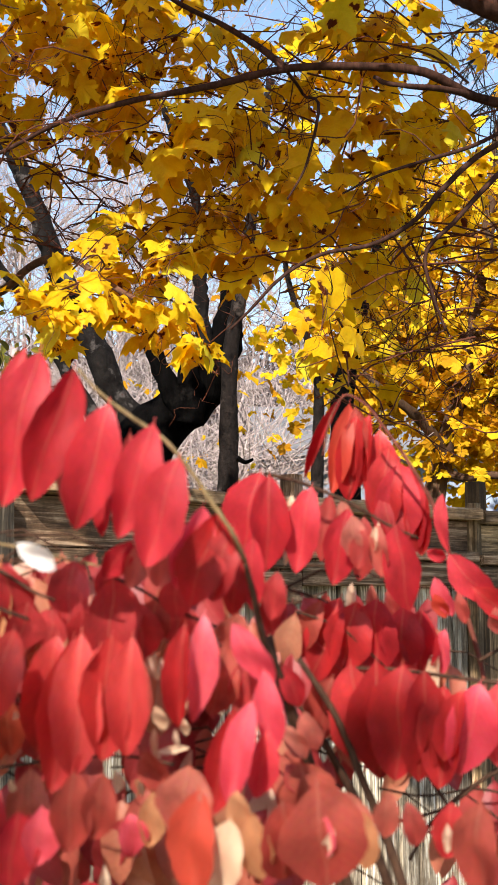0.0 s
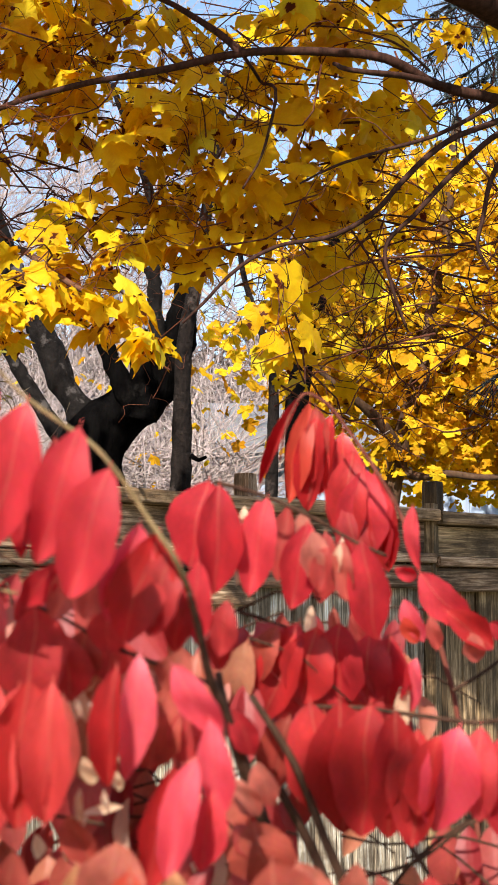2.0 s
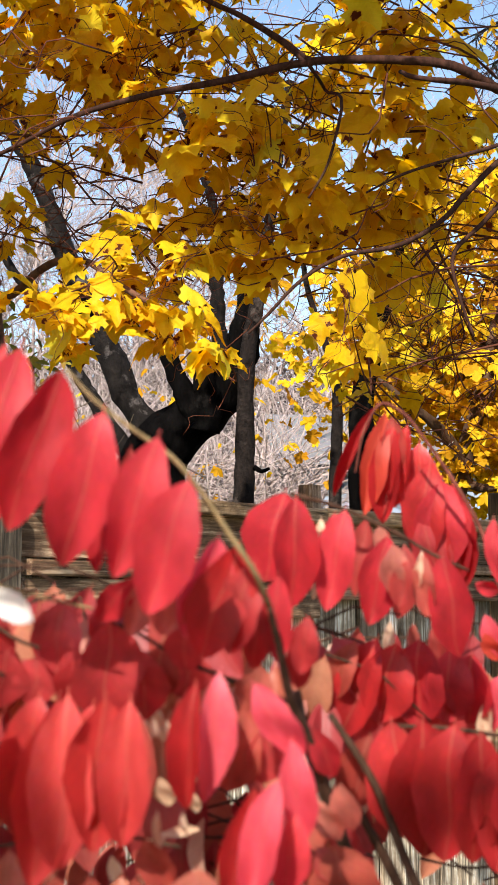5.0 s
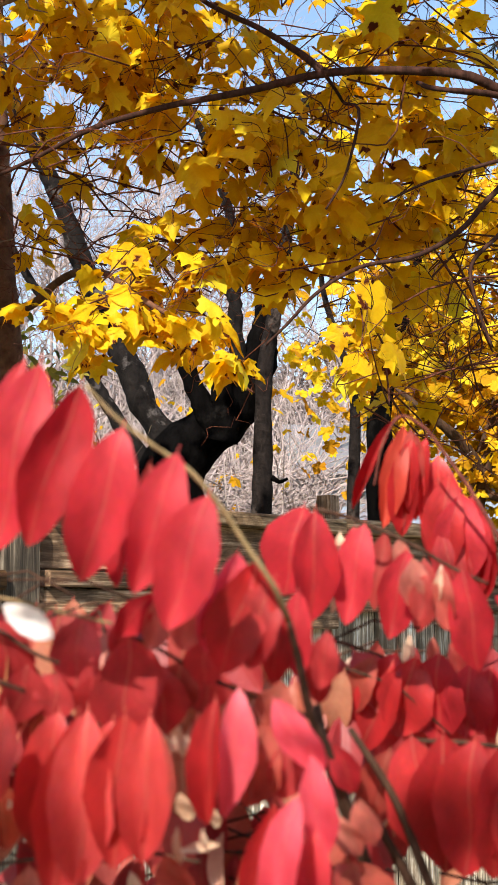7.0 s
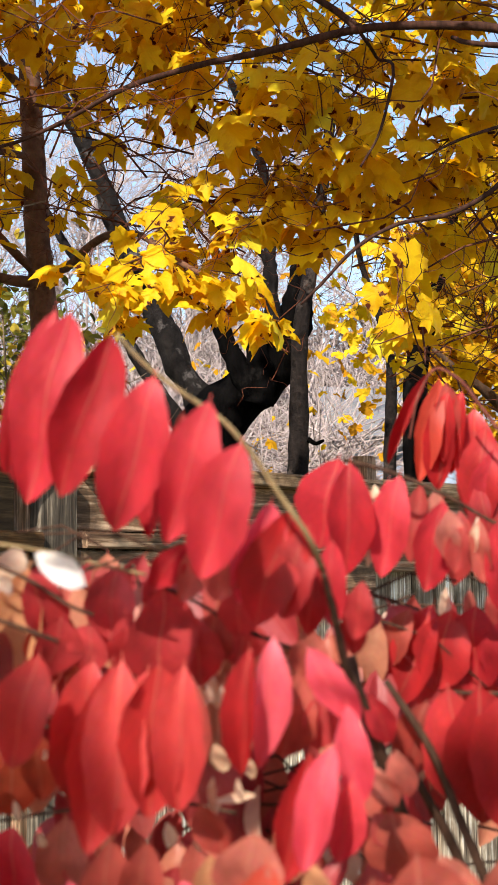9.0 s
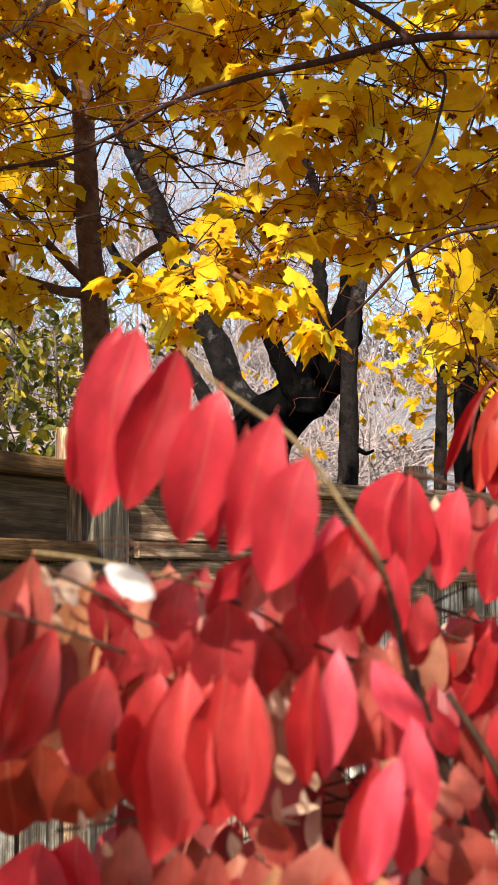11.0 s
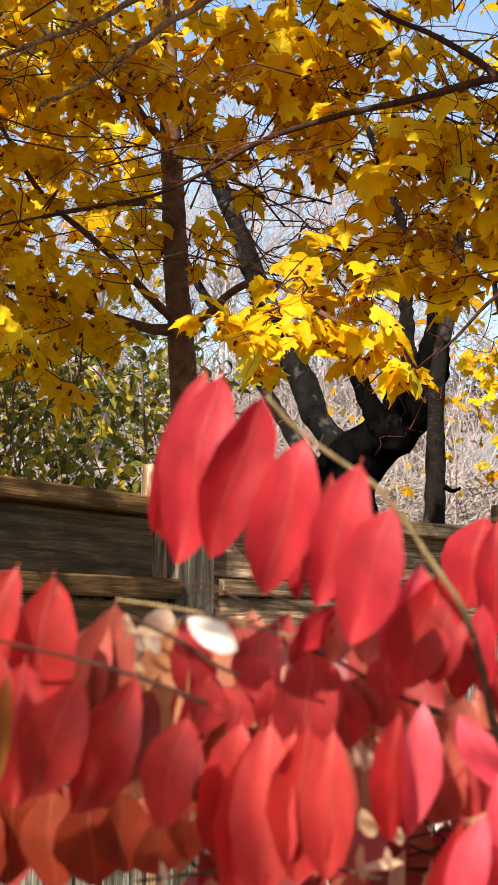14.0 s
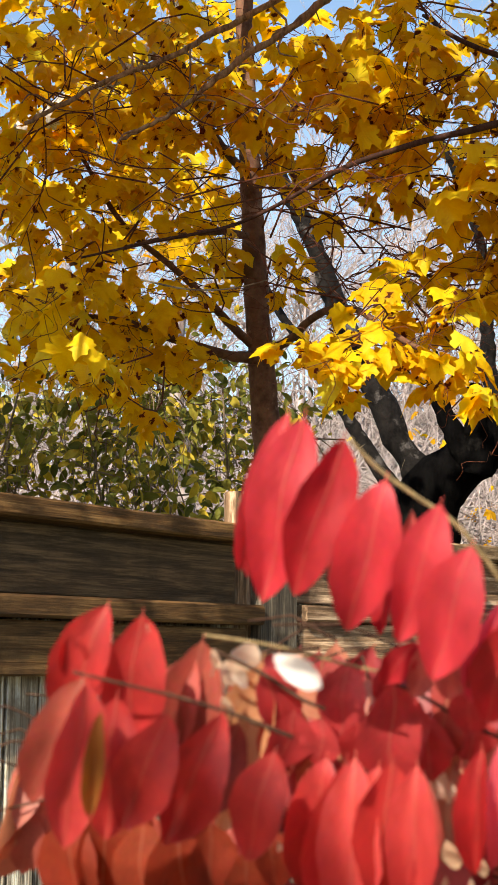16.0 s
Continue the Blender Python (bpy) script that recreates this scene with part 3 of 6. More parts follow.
for px, py, turn, top, text in ((-0.468, 2.964) + (61, TOP + 0.07, "weathered square fence post rising above the cap rail"), (0.310, 3.946) + (44, TOP + 0.075, "rough-topped wooden fence post behind the cap rail"), (0.893, 4.271) + (44, TOP + 0.08, "dark square fence post behind the cap rail")):
    fence_post(px, py, turn, top, text, WOOD_RAIL if top < TOP + 0.08 else WOOD_DARK)

# ---- trees behind the fence ----


def tree(name, base, label, category="tree", group=""):
    return thing(name, base[0], base[1], 0, label, category, group)


def ground_of(p, lean=0.0):
    return (p[0] + lean, p[1], 0.0)


# the black-barked tree with the open fork
black = tree("forked_tree", (-0.186, 6.073), "black-barked tree with a wide open fork behind the fence")
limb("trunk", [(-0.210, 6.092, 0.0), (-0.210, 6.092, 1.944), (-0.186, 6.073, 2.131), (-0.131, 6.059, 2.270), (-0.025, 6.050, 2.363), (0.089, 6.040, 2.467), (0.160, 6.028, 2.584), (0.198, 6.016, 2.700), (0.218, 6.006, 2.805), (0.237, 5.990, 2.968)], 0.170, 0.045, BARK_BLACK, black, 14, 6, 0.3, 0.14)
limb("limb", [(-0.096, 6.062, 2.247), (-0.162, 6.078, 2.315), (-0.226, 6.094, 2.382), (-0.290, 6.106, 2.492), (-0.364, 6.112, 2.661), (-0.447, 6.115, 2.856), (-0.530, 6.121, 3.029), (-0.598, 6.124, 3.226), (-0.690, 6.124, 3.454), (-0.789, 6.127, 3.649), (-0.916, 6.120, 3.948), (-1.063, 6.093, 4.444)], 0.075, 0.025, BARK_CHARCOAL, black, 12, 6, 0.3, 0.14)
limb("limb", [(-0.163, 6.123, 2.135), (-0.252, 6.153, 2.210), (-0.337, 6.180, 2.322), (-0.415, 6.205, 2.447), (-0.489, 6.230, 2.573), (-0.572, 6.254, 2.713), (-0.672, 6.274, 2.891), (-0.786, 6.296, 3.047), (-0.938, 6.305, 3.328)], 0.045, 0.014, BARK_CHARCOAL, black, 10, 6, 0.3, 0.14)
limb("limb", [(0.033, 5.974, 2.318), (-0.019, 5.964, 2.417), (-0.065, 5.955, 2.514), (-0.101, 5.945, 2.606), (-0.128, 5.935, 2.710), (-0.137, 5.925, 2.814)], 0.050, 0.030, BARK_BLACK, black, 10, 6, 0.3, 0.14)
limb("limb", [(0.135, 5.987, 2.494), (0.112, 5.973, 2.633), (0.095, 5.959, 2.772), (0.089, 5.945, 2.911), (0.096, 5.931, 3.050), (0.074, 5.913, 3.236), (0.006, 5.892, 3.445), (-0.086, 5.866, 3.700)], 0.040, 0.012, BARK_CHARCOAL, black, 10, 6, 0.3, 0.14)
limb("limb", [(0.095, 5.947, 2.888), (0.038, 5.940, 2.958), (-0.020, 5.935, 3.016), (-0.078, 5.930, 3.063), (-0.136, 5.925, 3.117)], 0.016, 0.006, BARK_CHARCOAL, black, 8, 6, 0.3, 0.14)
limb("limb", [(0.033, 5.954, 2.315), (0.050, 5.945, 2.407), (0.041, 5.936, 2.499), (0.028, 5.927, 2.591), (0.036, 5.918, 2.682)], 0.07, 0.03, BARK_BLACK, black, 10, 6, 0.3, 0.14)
second = tree("slender_tree", (0.202, 5.954), "slender brown-grey tree with scaly bark behind the fence", group="slender trees behind the fence")
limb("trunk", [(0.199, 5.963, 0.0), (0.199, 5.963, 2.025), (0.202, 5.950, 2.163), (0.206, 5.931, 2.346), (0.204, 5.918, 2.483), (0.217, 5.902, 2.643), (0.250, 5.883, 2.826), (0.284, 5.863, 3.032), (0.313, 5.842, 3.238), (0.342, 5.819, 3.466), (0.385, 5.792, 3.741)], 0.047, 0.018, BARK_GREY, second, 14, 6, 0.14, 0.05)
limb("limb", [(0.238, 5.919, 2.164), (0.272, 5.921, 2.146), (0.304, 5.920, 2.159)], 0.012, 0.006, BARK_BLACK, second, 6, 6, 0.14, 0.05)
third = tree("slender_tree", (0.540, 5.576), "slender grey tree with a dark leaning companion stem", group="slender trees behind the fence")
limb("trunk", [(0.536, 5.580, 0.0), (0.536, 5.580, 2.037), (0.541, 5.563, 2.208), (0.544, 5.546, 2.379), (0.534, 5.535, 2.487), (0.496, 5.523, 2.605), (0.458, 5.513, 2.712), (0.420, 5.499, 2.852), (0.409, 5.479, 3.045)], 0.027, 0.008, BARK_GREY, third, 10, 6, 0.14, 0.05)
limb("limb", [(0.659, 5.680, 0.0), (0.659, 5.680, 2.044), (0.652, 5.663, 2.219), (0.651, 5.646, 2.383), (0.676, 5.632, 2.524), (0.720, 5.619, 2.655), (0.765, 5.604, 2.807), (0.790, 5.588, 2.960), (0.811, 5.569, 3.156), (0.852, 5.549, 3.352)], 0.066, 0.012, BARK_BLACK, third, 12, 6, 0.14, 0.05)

# ---- the front maples ----


def twig_web(soup, rng, start, end, r, depth, spread):
    """A wandering twig with side twigs."""
    start, end = Vector(start), Vector(end)
    if (end - start).length < 0.05:
        return
    r = min(r, (end - start).length * 0.011)
    mid = (start + end) / 2 + rand_unit(rng) * (end - start).length * 0.36
    late = mid.lerp(end, 0.55) + rand_unit(rng) * (end - start).length * 0.13
    pts = glide([start, mid, late, end], 3)
    tube(soup, pts, r, r * 0.3, 5)
    if depth:
        for k in range(3):
            p = pts[rng.randrange(2, len(pts))]
            way = (end - start).normalized() + rand_unit(rng) * 0.9
            way.z -= 0.15
            twig_web(soup, rng, p, p + way.normalized() * (end - start).length * spread * rng.uniform(0.5, 1.1), r * 0.55, depth - 1, spread)


MAPLE_SHAPES = []
_rng = random.Random(21)
for _ in range(24):
    MAPLE_SHAPES.append(maple_leaf(_rng, True, _rng.uniform(0.1, 0.7), _rng.uniform(-0.05, 0.45), True))
MAPLE_MESHES = []
for g in MAPLE_SHAPES:
    s = Soup()
    s.add(*g)
    MAPLE_MESHES.append(s.mesh("maple_leaf", GOLD))


def maple_turn(rng, at, face=0.2):
    """How a maple leaf hangs: held near level with its tip drooping, or turned to the light where face is high."""
    out = (EYE - at).normalized()
    n = (out * (face * 0.8 + rng.uniform(-0.4, 0.3)) + Vector((0, 0, 1)) + rand_unit(rng) * 0.42).normalized()
    tip = Vector((rng.uniform(-1, 1), rng.uniform(-1, 0.5), -rng.uniform(0.1, 0.5) - 0.7 * rng.random() * (0.3 + face))).normalized()
    return axes((0, 0, 0), tip, n, 0)


class Crown:
    """Leaves of one maple: single leaves first, then one joined mass."""

    def __init__(self, parent, singles):
        self.parent, self.left, self.rest, self.twigs = parent, singles, Soup(), Soup()
        self.rng = random.Random(33)

    def leaf(self, at, size, face=0.2, single=True, detail=True):
        rng = self.rng
        turn = maple_turn(rng, at, face)
        if single and self.left > 0:
            self.left -= 1
            ob = part("leaf", MAPLE_MESHES[rng.randrange(len(MAPLE_MESHES))], self.parent)
            ob.matrix_basis = Matrix.Translation(at - self.parent.location) @ turn.to_4x4() @ Matrix.Scale(size, 4)
        else:
            g = maple_leaf(rng, True, rng.uniform(0.1, 0.7), rng.uniform(-0.05, 0.45), detail)
            self.rest.add(*placed(g, turn, at - self.parent.location, size))
        if rng.random() < 0.4:
            foot = at - self.parent.location
            bow = foot + Vector((rng.uniform(-0.02, 0.02), rng.uniform(-0.01, 0.02), rng.uniform(0.012, 0.03)))
            stem = bow + Vector((rng.uniform(-0.04, 0.04), rng.uniform(-0.02, 0.03), rng.uniform(0.0, 0.02)))
            tube(self.twigs, glide([foot, bow, stem], 2), 0.0007, 0.0009, 3)

    def spray(self, at, rx, rz, count, ry=0.25, size=(0.048, 0.098), single=True, twig_from=None, face=0.2):
        at = Vector(at)
        rng = self.rng
        for _ in range(count):
            u = rand_unit(rng) * (rng.random() ** 0.45)
            self.leaf(at + Vector((u.x * rx, u.y * ry, u.z * rz)), rng.uniform(*size), face, single, size[1] < 0.12)
        o = self.parent.location
        for _ in range(2 if single else 1):
            u = rand_unit(rng)
            s = Vector(twig_from) if twig_from else at + Vector((rng.choice((-1, 1)) * rx * 1.1, 0.1, rz * 0.9))
            twig_web(self.twigs, rng, s - o, at + Vector((u.x * rx, u.y * ry, u.z * rz)) - o, 0.0025, 2, 0.6)

    def close(self):
        part("twig_mass", self.twigs.mesh("twig_mass", BARK_FINE), self.parent, "thin dark twigs", kind="stuff")
        part("foliage", self.rest.mesh("leaves", GOLD_JOINED), self.parent, "mass of yellow leaves with dark blotches", kind="stuff")


maple = tree("maple_tree", (-0.515, 3.668, 2.126), "young yellow maple with slim brown trunk and spotted leaves", group="yellow maples")
limb("trunk", [ground_of((-0.491, 3.679, 2.069)), (-0.497, 3.682, 2.040), (-0.508, 3.665, 2.154), (-0.518, 3.643, 2.297), (-0.529, 3.618, 2.468), (-0.536, 3.593, 2.640), (-0.541, 3.570, 2.797), (-0.549, 3.541, 2.997), (-0.559, 3.553, 3.262), (-0.533, 3.457, 3.956)], 0.042, 0.02, BARK_MAPLE, maple, 14, 8, 0.12, 0.06)
limb("limb", [(-0.524, 3.638, 2.333), (-0.585, 3.582, 2.326), (-0.661, 3.522, 2.339), (-0.748, 3.459, 2.359), (-0.807, 3.350, 2.368), (-0.993, 3.230, 2.367)], 0.016, 0.005, BARK_MAPLE, maple)
limb("limb", [(-0.527, 3.635, 2.351), (-0.584, 3.571, 2.400), (-0.662, 3.552, 2.483), (-0.719, 3.438, 2.527), (-0.806, 3.319, 2.592), (-0.886, 3.189, 2.731)], 0.013, 0.005, BARK_MAPLE, maple)
limb("limb", [(-0.518, 3.637, 2.346), (-0.450, 3.590, 2.361), (-0.383, 3.492, 2.390), (-0.256, 3.206, 2.350), (-0.117, 2.886, 2.200), (-0.004, 2.806, 2.126)], 0.014, 0.004, BARK_MAPLE, maple)
limb("limb", [(-0.539, 3.593, 2.640), (-0.609, 3.438, 2.610), (-0.739, 3.330, 2.560), (-0.887, 3.128, 2.451)], 0.010, 0.004, BARK_MAPLE, maple)
limb("limb", [(-0.540, 3.572, 2.783), (-0.604, 3.305, 2.834), (-0.651, 3.182, 2.953), (-0.656, 3.053, 3.138)], 0.012, 0.005, BARK_MAPLE, maple)


def gnarled(points, r0, r1, seed, label):
    """A knotty lit branch with short spurs."""
    rng = random.Random(seed)
    line = glide(points, 7)
    line = [p + rand_unit(rng) * 0.0022 for p in line]
    soup = Soup()
    o = maple.location
    tube(soup, [p - o for p in line], r0, r1, 8, 0.45, 0.2)
    for k in range(16):
        p = line[rng.randrange(1, len(line) - 1)]
        q = p + Vector((rng.uniform(-0.05, 0.05), rng.uniform(-0.03, 0.02), rng.uniform(-0.06, 0.04)))
        e = q + Vector((rng.uniform(-0.05, 0.05), 0, rng.uniform(-0.06, 0.03)))
        tube(soup, [v - o for v in glide([p, q, e], 3)], 0.0028, 0.0012, 5, 0.3, 0.3)
    part("limb", soup.mesh("limb", BARK_SILVER), maple, label)


gnarled([(-0.867, 2.699, 2.625), (-0.778, 2.701, 2.670), (-0.689, 2.704, 2.715), (-0.600, 2.709, 2.743), (-0.511, 2.712, 2.788), (-0.333, 2.716, 2.884), (-0.317, 2.975, 3.215), (-0.535, 3.462, 3.849)], 0.0045, 0.008, 1, "knotty light-barked bare branch")
gnarled([(-0.667, 2.676, 2.574), (-0.591, 2.678, 2.609), (-0.531, 2.679, 2.647), (-0.481, 2.678, 2.686), (-0.426, 2.678, 2.730), (-0.361, 2.679, 2.768), (-0.256, 2.725, 2.873), (-0.244, 2.989, 3.167), (-0.534, 3.463, 3.771)], 0.004, 0.0095, 2, "knotty light-barked bare branch")
limb("twig", [(-0.611, 2.641, 2.281), (-0.518, 2.644, 2.260), (-0.455, 2.644, 2.258), (-0.414, 2.643, 2.263), (-0.370, 2.642, 2.273)], 0.0022, 0.0012, BARK_DULL, maple, 6, 4, label="pale dry twig")
crown = Crown(maple, 230)


def hang(at, rx, rz, n):
    """A spray of the young maple; those hanging low turn their leaves to the light."""
    low = at[2] < 2.16 and at[1] < 2.77 and at[0] > -0.5
    at = (at[0], at[1], at[2] + 0.035) if low else at
    crown.spray(at, rx, rz * (0.9 if low else 1.0), n + (6 if low else 0), size=(0.045, 0.076) if low else (0.046, 0.085), face=0.32 if low else 0.22)


hang((-0.674, 2.983, 2.907), 0.21, 0.09, 54)
hang((-0.782, 3.189, 2.809), 0.17, 0.09, 41)
hang((-0.569, 3.110, 2.799), 0.14, 0.09, 35)
hang((-0.393, 3.023, 2.824), 0.12, 0.09, 32)
hang((-0.238, 2.934, 2.845), 0.08, 0.06, 16)
hang((-0.757, 3.215, 2.641), 0.18, 0.08, 38)
hang((-0.849, 3.123, 2.508), 0.09, 0.08, 19)
hang((-0.609, 3.438, 2.610), 0.08, 0.08, 16)
hang((-0.771, 3.247, 2.408), 0.16, 0.07, 27)
hang((-0.714, 3.368, 2.313), 0.15, 0.07, 25)
hang((-0.726, 2.780, 2.151), 0.08, 0.04, 13)
hang((-0.836, 3.048, 2.333), 0.07, 0.06, 14)
hang((-0.620, 3.360, 2.434), 0.08, 0.07, 14)
hang((-0.380, 3.140, 2.726), 0.08, 0.06, 14)
hang((-0.167, 2.958, 2.728), 0.10, 0.07, 20)
hang((-0.094, 2.884, 2.583), 0.10, 0.04, 14)
hang((0.043, 2.855, 2.527), 0.09, 0.05, 16)
hang((-0.333, 3.065, 2.569), 0.05, 0.03, 5)
hang((-0.394, 3.277, 2.463), 0.06, 0.07, 10)
hang((-0.077, 3.110, 2.380), 0.11, 0.05, 18)
hang((0.068, 3.027, 2.375), 0.08, 0.05, 17)
hang((-0.294, 2.728, 2.113), 0.09, 0.03, 12)
hang((-0.154, 2.741, 2.120), 0.10, 0.04, 15)
hang((-0.047, 2.755, 2.094), 0.08, 0.04, 12)
hang((0.032, 2.724, 2.014), 0.04, 0.03, 5)
hang((-0.251, 2.740, 2.060), 0.04, 0.02, 4)
hang((-0.165, 2.920, 2.279), 0.10, 0.03, 6)
hang((-0.987, 3.092, 2.632), 0.11, 0.25, 82)
hang((-0.961, 3.062, 2.859), 0.10, 0.11, 33)
hang((0.141, 2.990, 2.719), 0.07, 0.06, 14)
hang((0.157, 2.944, 2.339), 0.05, 0.06, 9)
hang((-0.990, 3.195, 2.350), 0.13, 0.07, 25)
hang((-0.884, 3.415, 2.356), 0.15, 0.06, 20)
hang((-0.933, 3.021, 2.207), 0.10, 0.04, 12)
hang((-0.80, 3.15, 2.18), 0.10, 0.06, 12)
hang((-0.72, 3.25, 2.13), 0.05, 0.04, 5)
hang((-0.811, 3.535, 2.308), 0.10, 0.04, 10)
hang((-0.149, 3.128, 2.962), 0.10, 0.05, 15)
hang((-1.077, 4.099, 3.341), 0.19, 0.15, 40)
hang((-0.844, 4.306, 3.477), 0.19, 0.12, 31)
hang((-0.916, 4.348, 3.126), 0.21, 0.16, 44)
hang((-1.112, 4.133, 3.073), 0.15, 0.17, 36)
hang((-1.030, 4.182, 2.789), 0.22, 0.12, 37)
hang((-0.794, 4.378, 3.004), 0.12, 0.14, 23)
hang((-1.283, 4.171, 2.686), 0.19, 0.15, 40)
hang((-0.449, 3.963, 3.313), 0.15, 0.08, 18)
hang((-1.413, 5.235, 3.675), 0.22, 0.24, 44)
hang((-1.092, 5.264, 3.699), 0.22, 0.24, 44)
hang((-1.287, 5.299, 3.313), 0.30, 0.19, 51)
hang((-1.023, 5.548, 3.180), 0.16, 0.16, 20)
hang((-1.390, 4.797, 3.920), 0.34, 0.16, 55)
hang((-1.632, 4.854, 3.344), 0.18, 0.32, 58)
hang((-0.932, 4.843, 3.924), 0.24, 0.12, 29)
hang((-0.482, 3.175, 2.761), 0.07, 0.07, 14)
hang((-0.506, 3.108, 2.863), 0.08, 0.06, 14)
hang((-0.016, 2.843, 2.854), 0.09, 0.06, 11)
hang((-0.086, 2.853, 2.734), 0.08, 0.06, 11)
hang((0.064, 2.976, 2.727), 0.08, 0.05, 9)
hang((-0.205, 2.899, 2.665), 0.07, 0.05, 8)
hang((-0.338, 3.037, 2.645), 0.06, 0.05, 6)
hang((-1.007, 3.287, 3.103), 0.16, 0.10, 18)
hang((-0.814, 3.308, 3.132), 0.12, 0.08, 14)
hang((-0.156, 2.873, 2.874), 0.08, 0.05, 10)
hang((0.113, 2.956, 2.898), 0.06, 0.06, 6)
# a net of thin bare twigs in the open part of the crown
for k in range(30):
    r = crown.rng
    a = Vector((r.uniform(-0.392, 0.016), r.uniform(3.0, 3.5), r.uniform(2.425, 2.606)))
    w = Vector((r.choice((-1, 1)) * r.uniform(0.5, 1.0), r.uniform(-0.2, 0.2), r.uniform(-0.7, 0.7))).normalized()
    L = r.uniform(0.14, 0.34)
    twig_web(crown.twigs, r, a - w * L * 0.5 - maple.location, a + w * L * 0.5 - maple.location, 0.0026, 1, 0.55)
# crown above, plus unseen sprays added towards the house side to shade those below
def lets_sun_in(at):
    """Lifts a spray that would shade the sunlit opening of the crown."""
    d = at - Vector((-0.14, 2.58, 2.6))
    if (d - TO_SUN * d.dot(TO_SUN)).length < 0.36:
        at.z += 1.1
    return at


for k in range(44):
    at = Vector((crown.rng.uniform(-2.8, 1.0), crown.rng.uniform(2.3, 4.4), crown.rng.uniform(3.15, 4.3)))
    crown.spray(lets_sun_in(at), 0.4, 0.3, 11, 0.4, single=False)
for k in range(74):
    y = crown.rng.uniform(1.0, 2.3)
    at = Vector((crown.rng.uniform(-2.3, 1.5), y, 2.44 + (2.9 - y) * 0.79 + crown.rng.uniform(0.0, 0.9)))
    crown.spray(lets_sun_in(at), 0.25, 0.1, 13, 0.2, size=(0.1, 0.15), single=False)
for k in range(60):
    y = crown.rng.uniform(1.2, 2.0)
    at = Vector((crown.rng.uniform(-2.1, -0.75), y, 2.05 + (2.9 - y) * 0.79 + crown.rng.uniform(0.0, 0.85)))
    crown.spray(lets_sun_in(at), 0.22, 0.1, 14, 0.2, size=(0.1, 0.15), single=False)
for at, n in (((-1.25, 1.5, 2.45), 8), ((-1.0, 1.6, 2.62), 8), ((-0.78, 1.5, 2.5), 9), ((-0.95, 1.35, 2.78), 7), ((-0.62, 1.62, 2.72), 8), ((-1.3, 1.35, 2.85), 6), ((0.2, 1.95, 2.86), 9), ((0.55, 2.1, 2.8), 9), ((0.8, 2.2, 2.95), 8)):
    crown.spray(at, 0.2, 0.12, n, 0.12, size=(0.08, 0.13), single=False)
# unseen limbs added to carry the shading sprays
limb("limb", [(-0.545, 3.515, 3.397), (-0.75, 2.9, 3.1), (-0.85, 2.2, 2.95), (-1.0, 1.6, 2.65), (-1.2, 1.3, 2.5)], 0.012, 0.004, BARK_MAPLE, maple)
limb("limb", [(-0.545, 3.515, 3.397), (-0.6, 2.6, 3.3), (-0.5, 2.0, 3.5), (-0.4, 1.3, 3.9)], 0.014, 0.006, BARK_MAPLE, maple)
limb("limb", [(-0.550, 3.507, 3.595), (-1.0, 2.8, 3.5), (-1.5, 2.1, 3.6), (-1.8, 1.4, 3.9)], 0.014, 0.006, BARK_MAPLE, maple)
crown.close()

wide = tree("maple_tree", (2.9, 3.4), "spreading maple whose long branches reach across", group="yellow maples")
limb("trunk", [(2.9, 3.4, 0), (2.88, 3.4, 1.0), (2.84, 3.38, 2.0), (2.78, 3.36, 3.2), (2.7, 3.3, 5.0)], 0.12, 0.06, BARK_MAPLE, wide, 14)
limb("limb", [(2.84, 3.38, 2.35), (1.309, 3.160, 2.538), (0.889, 2.673, 2.482), (0.681, 2.595, 2.500), (0.564, 2.562, 2.512), (0.460, 2.517, 2.543), (0.336, 2.524, 2.556), (0.201, 2.535, 2.554), (0.056, 2.549, 2.524), (-0.101, 2.612, 2.514), (-0.241, 2.666, 2.488), (-0.328, 2.706, 2.455), (-0.444, 2.751, 2.418), (-0.609, 2.739, 2.384), (-0.753, 2.729, 2.353)], 0.0125, 0.0022, BARK_BRANCH, wide, 8)
limb("limb", [(0.585, 2.561, 2.508), (0.484, 2.479, 2.497), (0.405, 2.436, 2.487), (0.387, 2.668, 2.589)], 0.007, 0.004, BARK_BRANCH, wide)
limb("limb", [(0.201, 2.535, 2.554), (0.163, 2.582, 2.607), (0.090, 2.621, 2.671), (0.026, 2.709, 2.740), (-0.085, 3.114, 2.995)], 0.0075, 0.004, BARK_BRANCH, wide)
limb("limb", [(2.84, 3.38, 2.2), (1.081, 3.059, 2.699), (0.681, 2.600, 2.457), (0.585, 2.572, 2.410), (0.492, 2.538, 2.323), (0.440, 2.547, 2.266), (0.368, 2.557, 2.225), (0.260, 2.528, 2.195), (0.176, 2.490, 2.136), (0.126, 2.500, 2.084), (0.091, 2.506, 2.050)], 0.0075, 0.0022, BARK_BRANCH, wide)
limb("limb", [(0.833, 2.673, 2.521), (0.674, 2.604, 2.427), (0.585, 2.579, 2.342), (0.513, 2.543, 2.261), (0.461, 2.553, 2.204), (0.472, 2.559, 2.132), (0.498, 2.565, 2.059)], 0.0065, 0.0025, BARK_BRANCH, wide)
limb("limb", [(0.765, 2.592, 2.470), (0.674, 2.612, 2.353), (0.658, 2.621, 2.278), (0.648, 2.627, 2.225), (0.669, 2.630, 2.182)], 0.006, 0.0025, BARK_BRANCH, wide)
